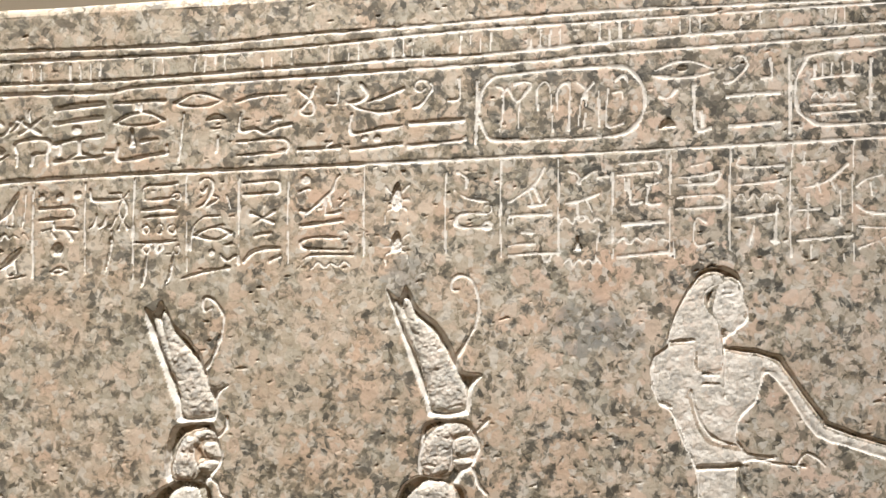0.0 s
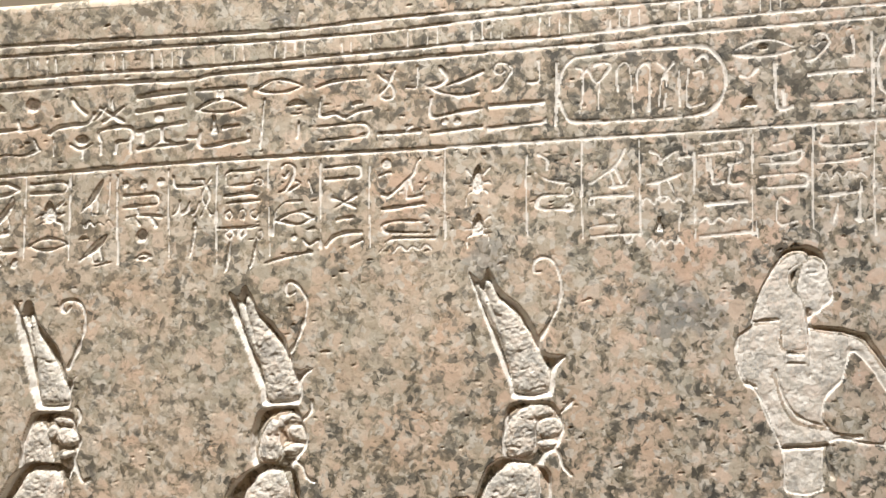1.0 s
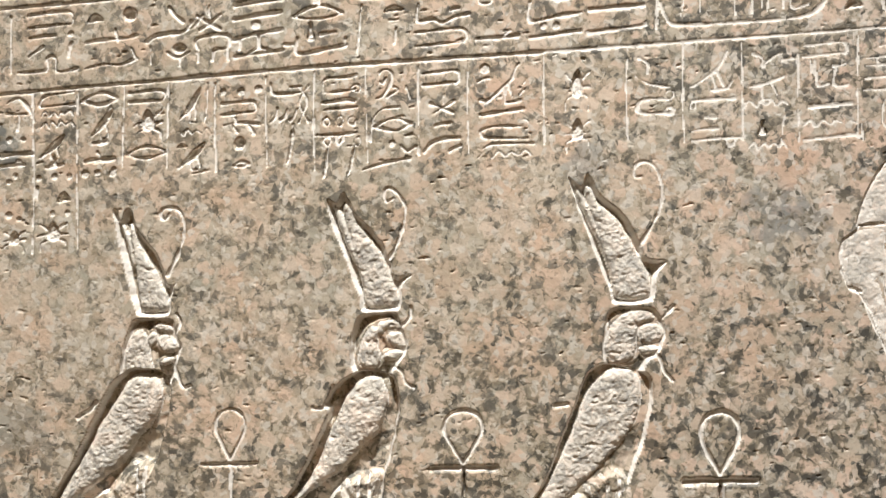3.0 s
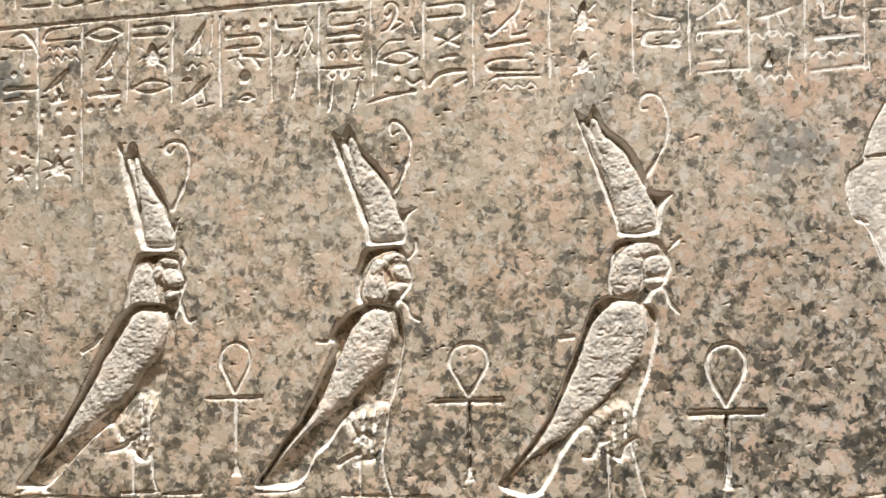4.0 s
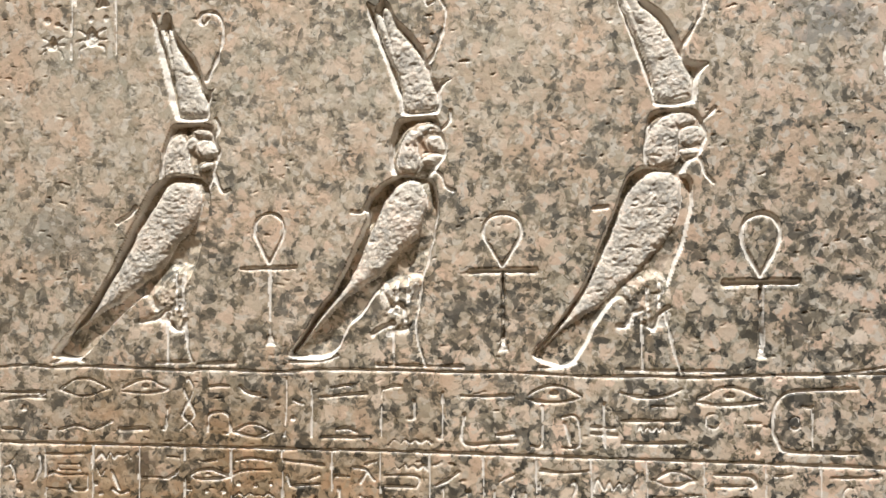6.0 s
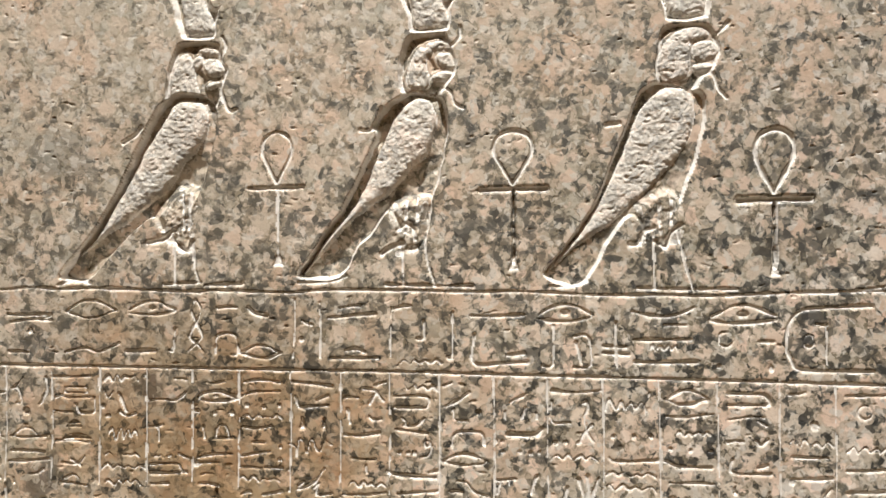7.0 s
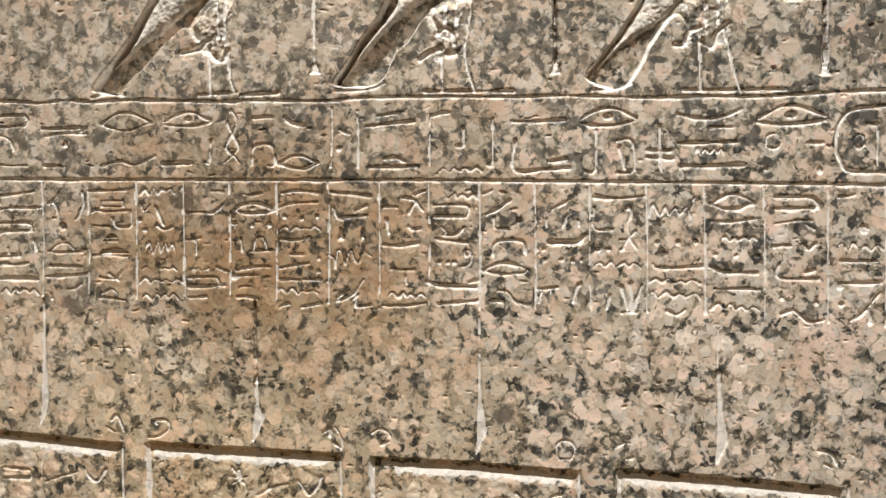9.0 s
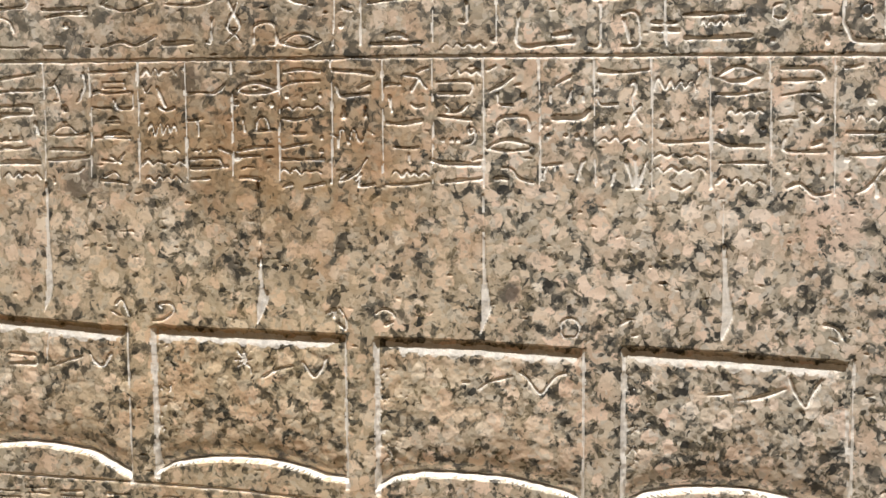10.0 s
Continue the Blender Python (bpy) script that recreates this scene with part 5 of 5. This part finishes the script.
# columns of the lower text
cut("bar_sign", 2, (-932, 1017), (-884, 1020))
cut("bar_sign", 3, (-931, 997), (-883, 1000))
cut("bar_sign", 2.6, (-931, 984), (-879, 989))
cut("bar_sign", 2.6, (-934, 953), (-898, 954))
cut("bar_sign", 2.6, (-932, 939), (-891, 942))
cut("bar_sign", 2.8, (-933, 921), (-875, 921))
cut("viper_sign", 2.3, (-924, 1036), (-897, 1040), (-876, 1043))
sign("dot", -907, 1020, 6, 7)
cut("bar_sign", 2.3, (-895, 1019), (-867, 1021))
sign("hook", -901, 994, 42, 14)
strokes("stand_sign", 2.2, [(-921, 956), (-898, 955)], [(-913, 956), (-913, 963)], [(-900, 956), (-901, 967)])
cut("post_sign", 2.3, (-879, 977), (-877, 962))
cut("bar_sign", 2.3, (-923, 943), (-908, 942))
cut("bar_sign", 2.3, (-900, 943), (-887, 944))
cut("bar_sign", 2.3, (-920, 924), (-893, 924), (-876, 924))
sign("water", -899, 906, 49, 9)
strokes("leg_sign", 2.2, [(-857, 1026), (-850, 1027), (-845, 1008), (-850, 1006)], [(-856, 1026), (-842, 1041)])
strokes("leg_sign", 2.2, [(-812, 1043), (-811, 1026), (-817, 1009), (-822, 1005)])
sign("disk", -839, 995, 12, 13)
strokes("bread_sign", 2.2, [(-854, 964), (-846, 971), (-835, 972), (-824, 964)], [(-859, 961), (-843, 959), (-814, 962)])
cut("bar_sign", 2.3, (-859, 940), (-815, 940))
cut("bar_sign", 2.8, (-861, 926), (-836, 927), (-810, 930))
cut("arm_sign", 2.3, (-833, 909), (-825, 911), (-817, 916))
sign("pot", -856, 899, 6, 11)
cut("bar_sign", 2.3, (-804, 1045), (-776, 1044), (-754, 1046))
sign("box", -772, 1026, 31, 10)
cut("viper_sign", 2.3, (-800, 1015), (-792, 1018), (-781, 1015), (-752, 1018))
strokes("stand_sign", 2.2, [(-800, 997), (-778, 996)], [(-771, 1008), (-768, 997), (-755, 995), (-746, 999), (-747, 1017)])
strokes("loaf_sign", 2.2, [(-784, 977), (-766, 978)])
sign("loaf", -773, 983, 15, 8)
sign("loaf", -770, 963, 36, 11)
cut("bar_sign", 2.3, (-799, 957), (-753, 956))
strokes("bow_sign", 2.2, [(-790, 926), (-772, 925), (-762, 937)], [(-780, 932), (-767, 924)])
strokes("bread_sign", 2.2, [(-788, 905), (-776, 911), (-768, 905)], [(-793, 899), (-773, 898), (-758, 896)])
sign("water", -712, 1044, 46, 12)
strokes("horn_sign", 2.2, [(-734, 1026), (-729, 1016), (-723, 1026)])
strokes("tusk_sign", 2.2, [(-714, 1024), (-710, 1009), (-705, 998)])
cut("crook_sign", 2.3, (-714, 1000), (-705, 992), (-694, 997))
sign("dot", -736, 1005, 6, 6)
sign("dot", -729, 992, 6, 6)
sign("water", -709, 969, 43, 23)
sign("water", -710, 941, 46, 7)
sign("water", -709, 924, 55, 8)
sign("water", -711, 903, 46, 8)
cut("bar_sign", 2.3, (-641, 1045), (-625, 1043))
cut("viper_sign", 2.6, (-673, 1015), (-658, 1017), (-644, 1016), (-633, 1021), (-627, 1027))
strokes("stand_sign", 2.2, [(-678, 979), (-658, 982)], [(-677, 979), (-679, 964)], [(-663, 980), (-663, 961)])
sign("water", -656, 940, 28, 5)
cut("arm_sign", 2.3, (-636, 943), (-623, 938))
strokes("hook_sign", 2.4, [(-673, 929), (-640, 930), (-634, 925), (-632, 919)], [(-673, 917), (-626, 919)])
cut("bar_sign", 2.3, (-674, 902), (-651, 902))
cut("bar_sign", 2.3, (-594, 1040), (-577, 1042))
sign("eye", -587, 1023, 48, 15)
sign("dot", -612, 1002, 7, 7)
sign("dot", -589, 1000, 6, 7)
sign("dot", -567, 1001, 6, 7)
strokes("stand_sign", 2.2, [(-588, 969), (-585, 982), (-575, 983), (-571, 969)], [(-591, 966), (-566, 967)])
cut("post_sign", 2.3, (-604, 982), (-603, 965))
strokes("bed_sign", 2.2, [(-612, 940), (-589, 944), (-567, 946)], [(-614, 932), (-583, 934)])
sign("ring", -612, 931, 7, 7)
cut("bar_sign", 2.3, (-607, 918), (-592, 919))
cut("bar_sign", 3.2, (-609, 904), (-585, 904))
cut("bar_sign", 2.3, (-550, 1043), (-530, 1046), (-505, 1043))
cut("arm_sign", 2.3, (-556, 1023), (-538, 1029), (-505, 1031))
sign("dot", -547, 1012, 6, 6)
sign("dot", -525, 1010, 6, 6)
sign("dot", -505, 1013, 6, 6)
sign("water", -527, 997, 51, 8)
cut("bowl_sign", 2.3, (-553, 983), (-535, 981), (-515, 985))
cut("bar_sign", 2.3, (-540, 964), (-524, 963))
cut("arm_sign", 2.3, (-552, 944), (-535, 949), (-517, 952))
sign("dot", -503, 958, 5, 6)
sign("dot", -504, 941, 6, 6)
cut("bar_sign", 2.3, (-557, 929), (-528, 928))
cut("bar_sign", 2.3, (-523, 929), (-501, 930))
sign("water", -532, 914, 55, 9)
cut("crook_sign", 2.3, (-554, 893), (-543, 897))
cut("crook_sign", 2.3, (-525, 894), (-502, 898))
cut("beam_sign", 2.8, (-488, 1045), (-465, 1043), (-438, 1039))
strokes("throne_sign", 2.6, [(-484, 1025), (-479, 1012), (-462, 1012), (-441, 1015)], [(-455, 1020), (-443, 1028)])
sign("pot", -475, 990, 10, 17)
sign("pot", -447, 990, 8, 16)
cut("plant_sign", 2.4, (-492, 963), (-484, 959), (-482, 945), (-480, 966), (-476, 969), (-472, 956), (-468, 951), (-465, 966), (-461, 969), (-458, 958), (-452, 955), (-448, 966), (-443, 968), (-436, 962))
strokes("bird_sign", 2.4, [(-481, 903), (-467, 908), (-456, 919), (-447, 932)], [(-461, 905), (-453, 912), (-456, 897), (-437, 899)], [(-480, 908), (-473, 913)])
cut("bar_sign", 2.3, (-421, 1025), (-404, 1026))
strokes("bird_sign", 2.2, [(-398, 1038), (-381, 1035), (-389, 1019)], [(-379, 1035), (-371, 1021)], [(-381, 1042), (-369, 1047)])
cut("post_sign", 2.6, (-416, 1011), (-414, 993))
cut("crook_sign", 2.8, (-390, 1002), (-384, 998), (-375, 999))
cut("bowl_sign", 2.8, (-420, 978), (-398, 976), (-377, 980))
cut("bar_sign", 2.3, (-411, 946), (-382, 945))
cut("post_sign", 2.3, (-393, 939), (-393, 928))
sign("water", -392, 913, 47, 9)
cut("bar_sign", 2.3, (-424, 899), (-395, 899), (-367, 902))
sign("water", -327, 1042, 50, 8)
sign("hook", -334, 1022, 45, 20)
strokes("coil_sign", 2.2, [(-348, 1001), (-343, 996), (-345, 990), (-327, 992), (-319, 1001)])
cut("bar_sign", 2.6, (-355, 986), (-315, 982))
sign("ring", -315, 969, 9, 9)
sign("dot", -350, 956, 6, 6)
sign("dot", -339, 956, 5, 6)
sign("dot", -331, 956, 6, 6)
cut("coil_sign", 2.3, (-308, 967), (-313, 954), (-324, 951))
strokes("boat_sign", 3.2, [(-363, 932), (-352, 926), (-306, 926)], [(-313, 931), (-303, 934)])
cut("bar_sign", 2.3, (-352, 902), (-331, 904), (-301, 908))
cut("bow_sign", 2.3, (-292, 1017), (-274, 1026), (-262, 1037))
cut("bow_sign", 2.3, (-295, 1044), (-284, 1049))
strokes("jar_sign", 2.2, [(-281, 1015), (-280, 1001), (-264, 999)])
sign("disk", -250, 1011, 10, 9)
strokes("box_sign", 2.6, [(-283, 968), (-279, 983), (-247, 984), (-243, 969)])
sign("mouth", -266, 949, 56, 16)
strokes("lock_sign", 2.6, [(-285, 908), (-271, 907)], [(-276, 921), (-264, 919), (-256, 909), (-239, 903)])
cut("arm_sign", 2.3, (-210, 1026), (-193, 1036))
strokes("post_sign", 2.2, [(-217, 1014), (-217, 1004)])
strokes("post_sign", 2.2, [(-191, 1019), (-196, 1004)])
strokes("post_sign", 2.2, [(-177, 1012), (-176, 1005)])
cut("boat_sign", 4.0, (-212, 985), (-181, 984), (-170, 992))
sign("dot", -220, 975, 6, 6)
sign("dot", -228, 975, 5, 6)
sign("dot", -219, 961, 5, 6)
sign("dot", -198, 962, 6, 5)
sign("dot", -184, 961, 6, 6)
sign("dot", -173, 962, 5, 6)
strokes("stand_sign", 2.2, [(-227, 925), (-203, 927)], [(-221, 924), (-226, 907)], [(-212, 925), (-213, 905)])
cut("post_sign", 2.8, (-176, 930), (-184, 909))
cut("bar_sign", 2.3, (-157, 1041), (-129, 1040), (-95, 1042))
strokes("throne_sign", 2.6, [(-158, 1029), (-158, 1002), (-136, 1001)])
strokes("twist_sign", 2.2, [(-119, 1026), (-116, 1029), (-113, 1020), (-118, 1008), (-113, 990), (-106, 978)], [(-108, 1000), (-118, 987), (-123, 977)])
sign("dot", -153, 975, 6, 5)
sign("dot", -141, 976, 6, 5)
sign("dot", -125, 976, 5, 6)
sign("water", -130, 957, 58, 8)
strokes("plant_sign", 2.6, [(-125, 930), (-118, 911), (-116, 900)], [(-112, 934), (-113, 900)], [(-100, 933), (-107, 910), (-110, 900)], [(-123, 898), (-105, 899)])
cut("post_sign", 2.8, (-138, 919), (-142, 902))
sign("water", -66, 1025, 51, 18)
cut("post_sign", 2.3, (-37, 1042), (-40, 1027))
sign("dot", -81, 985, 6, 6)
sign("dot", -56, 986, 6, 7)
sign("dot", -35, 987, 6, 6)
cut("throne_sign", 2.8, (-86, 959), (-81, 955), (-57, 954), (-26, 957))
sign("water", -60, 938, 62, 8)
sign("water", -61, 921, 66, 9)
cut("crook_sign", 2.8, (-68, 901), (-57, 897), (-47, 903))
sign("mouth", 10, 1037, 51, 21)
cut("bar_sign", 2.3, (-17, 1013), (10, 1012), (42, 1017))
sign("water", 17, 991, 43, 6)
sign("dot", -11, 972, 6, 6)
sign("dot", 14, 971, 6, 6)
sign("dot", 39, 971, 6, 5)
cut("boat_sign", 3.2, (-15, 956), (0, 950), (39, 950))
cut("bar_sign", 2.3, (-12, 929), (43, 930))
sign("water", 14, 907, 58, 10)
sign("hook", 85, 1036, 53, 20)
strokes("beam_sign", 2.2, [(60, 1011), (87, 1015), (104, 1015)], [(94, 1011), (107, 1004)])
cut("bar_sign", 2.3, (60, 983), (78, 983))
cut("crook_sign", 3.0, (94, 986), (101, 981), (108, 986))
strokes("throne_sign", 2.6, [(65, 961), (67, 945), (112, 944)], [(98, 952), (108, 955)])
sign("pot", 69, 923, 7, 11)
sign("pot", 110, 918, 8, 11)
cut("viper_sign", 2.6, (69, 902), (83, 906), (93, 898), (103, 892), (120, 894))
cut("bar_sign", 2.6, (135, 1042), (153, 1046))
sign("dot", 165, 1006, 10, 11)
sign("water", 161, 984, 54, 11)
cut("bar_sign", 2.8, (137, 967), (182, 967))
cut("bar_sign", 2.8, (137, 939), (186, 942))
strokes("bird_sign", 2.6, [(149, 894), (166, 903), (184, 928)], [(172, 910), (175, 893)])
sign("dot", 140, 914, 7, 7)
sign("dot", 138, 936, 7, 7)
cut("bar_sign", 2.6, (203, 1042), (262, 1046))
sign("ring", 226, 1024, 20, 19)
sign("water", 232, 978, 56, 11)
cut("bar_sign", 2.8, (204, 952), (263, 956))
cut("bar_sign", 2.8, (204, 925), (263, 929))

# line and writing below the panels
cut("ruled_line", 2.2, (-1030, 484), (-950, 482), (-856, 481), (-770, 481), (-625, 479), (-520, 474), (-343, 470), (-56, 468), (219, 467))
strokes("small_sign", 2.0, [(-953, 456), (-924, 457)], [(-952, 447), (-922, 448)])
strokes("small_sign", 2.0, [(-913, 463), (-885, 465)], [(-912, 456), (-882, 456)])
strokes("small_sign", 2.0, [(-866, 462), (-838, 463)], [(-865, 454), (-835, 454)])
strokes("small_sign", 2.0, [(-800, 462), (-772, 462)], [(-799, 453), (-769, 454)])
strokes("small_sign", 2.0, [(-726, 462), (-699, 464)], [(-725, 455), (-696, 455)])

# ---------------------------------------------------------------- the sarcophagus
sarcophagus = tagged(new("sarcophagus"), "red granite stone sarcophagus carved all over with sunk hieroglyphs and birds", "sarcophagus")
sarcophagus.location = (0, 0, 0)

# the dressed surface is a little uneven, with small chips
chips = np.clip(CHIP - 1.95, 0, 0.9) * (1.1 + 0.5 * np.clip(SWELL, -1, 1))
fine_zone = np.zeros((NV, NX), bool)
fine_zone[3:-1, 3:-4] = True
surface = depth + np.where(fine_zone, 0.28 * SWELL + 0.07 * LUMP + np.where(owner == 0, chips + 0.035 * PECK, 0.0), 0.0)
surface[-1] += 0.0
XX, VV = np.meshgrid(gx, gv)
grid = np.stack([XX / 1000, surface / 1000, (VV + XX * fan(VV)) / 1000], -1)
du = np.gradient(grid, axis=1)
dv = np.gradient(grid, axis=0)
normals = np.cross(du, dv)
normals /= np.linalg.norm(normals, axis=-1, keepdims=True)
grid, normals = grid.reshape(-1, 3), normals.reshape(-1, 3)

index = np.arange(NV * NX).reshape(NV, NX)
quads = np.stack([index[:-1, :-1], index[:-1, 1:], index[1:, 1:], index[1:, :-1]], -1).reshape(-1, 4)
face_owner = np.maximum.reduce([owner[:-1, :-1], owner[:-1, 1:], owner[1:, 1:], owner[1:, :-1]]).reshape(-1)
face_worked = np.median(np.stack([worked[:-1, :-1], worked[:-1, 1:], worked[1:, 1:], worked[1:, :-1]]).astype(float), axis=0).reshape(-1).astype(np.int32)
order = np.argsort(face_owner, kind="stable")
bounds = np.searchsorted(face_owner[order], np.arange(len(carvings) + 1))


def sheet(name, faces, tooled, parent, label):
    """A piece of the carved side as a mesh of its own."""
    used, local = np.unique(faces, return_inverse=True)
    local = local.reshape(-1)
    me = bpy.data.meshes.new(name)
    me.vertices.add(len(used))
    me.vertices.foreach_set("co", grid[used].astype(np.float32).reshape(-1))
    me.loops.add(len(local))
    me.loops.foreach_set("vertex_index", local.astype(np.int32))
    me.polygons.add(len(faces))
    me.polygons.foreach_set("loop_start", np.arange(0, len(local), 4, dtype=np.int32))
    me.materials.append(POLISHED)
    me.materials.append(CHISELLED)
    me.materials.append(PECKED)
    me.materials.append(RUBBED)
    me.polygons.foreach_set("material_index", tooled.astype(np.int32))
    me.update(calc_edges=True)
    me.polygons.foreach_set("use_smooth", np.ones(len(faces), bool))
    me.normals_split_custom_set_from_vertices(normals[used].astype(np.float32))
    ob = new(name, me)
    ob.parent = parent
    return tagged(ob, label)


face = None
for k, (name, label) in enumerate(carvings):
    pick = order[bounds[k]:bounds[k + 1]]
    if len(pick):
        made = sheet(name, quads[pick], face_worked[pick], face or sarcophagus, label)
        face = face or made


def top_z(x):
    return (TOP + x * 1000 * float(fan(TOP))) / 1000


# the rim: a rounded arris and a flat top, worn a little
rim = bmesh.new()
profile = [(0.0, 0.0)] + [(0.014 * (1 - math.cos(a)), 0.014 * math.sin(a)) for a in (0.35, 0.7, 1.05, 1.4, math.pi / 2)] + [(0.05, 0.0145), (0.12, 0.0145), (0.24, 0.014), (0.25, 0.008), (0.25, -1.9)]
stations = [-1.55 + 0.0202 * k for k in range(151)]
rows = []
for x in stations:
    wear = noise.noise(Vector((x * 9, 0, 0))) * 0.003
    rows.append([rim.verts.new((x, y + (abs(wear) if 0 < i < 7 else 0), top_z(x) + z + (wear if 0 < i else 0))) for i, (y, z) in enumerate(profile)])
for a, b in zip(rows, rows[1:]):
    for i in range(len(profile) - 1):
        rim.faces.new((a[i], b[i], b[i + 1], a[i + 1])).smooth = True
part("rim", rim, POLISHED, sarcophagus, "rounded top edge of the granite chest")

def wall_block(x0, x1, y0, y1, z0):
    """A stone wall that ends under the sloping rim line."""
    bm = bmesh.new()
    low = [bm.verts.new((x, y, z0)) for x, y in ((x0, y0), (x1, y0), (x1, y1), (x0, y1))]
    high = [bm.verts.new((v.co.x, v.co.y, top_z(v.co.x) + 0.012)) for v in low]
    bm.faces.new(low[::-1])
    bm.faces.new(high)
    for k in range(4):
        bm.faces.new((low[k], low[(k + 1) % 4], high[(k + 1) % 4], high[k]))
    bmesh.ops.bevel(bm, geom=[e for e in bm.edges if all(v in high for v in e.verts)], offset=0.01, segments=2, affect="EDGES")
    return bm


part("end_wall", wall_block(-1.55, -1.29, 0.252, 1.25, 0.16), POLISHED, sarcophagus)
part("end_wall", wall_block(1.22, 1.48, 0.252, 1.25, 0.16), POLISHED, sarcophagus)
part("back_wall", wall_block(-1.55, 1.48, 1.252, 1.5, 0.16), POLISHED, sarcophagus)
part("chest_floor", box(bmesh.new(), -1.288, 1.218, 0.252, 1.248, 0.16, 0.42), POLISHED, sarcophagus)
ends = bmesh.new()
for x in (-1.55, 1.48):
    ends.faces.new([ends.verts.new(p) for p in ((x, 0.0, 0.16), (x, 0.25, 0.16), (x, 0.25, top_z(x)), (x, 0.0, top_z(x)))])
part("front_wall_end", ends, POLISHED, sarcophagus)
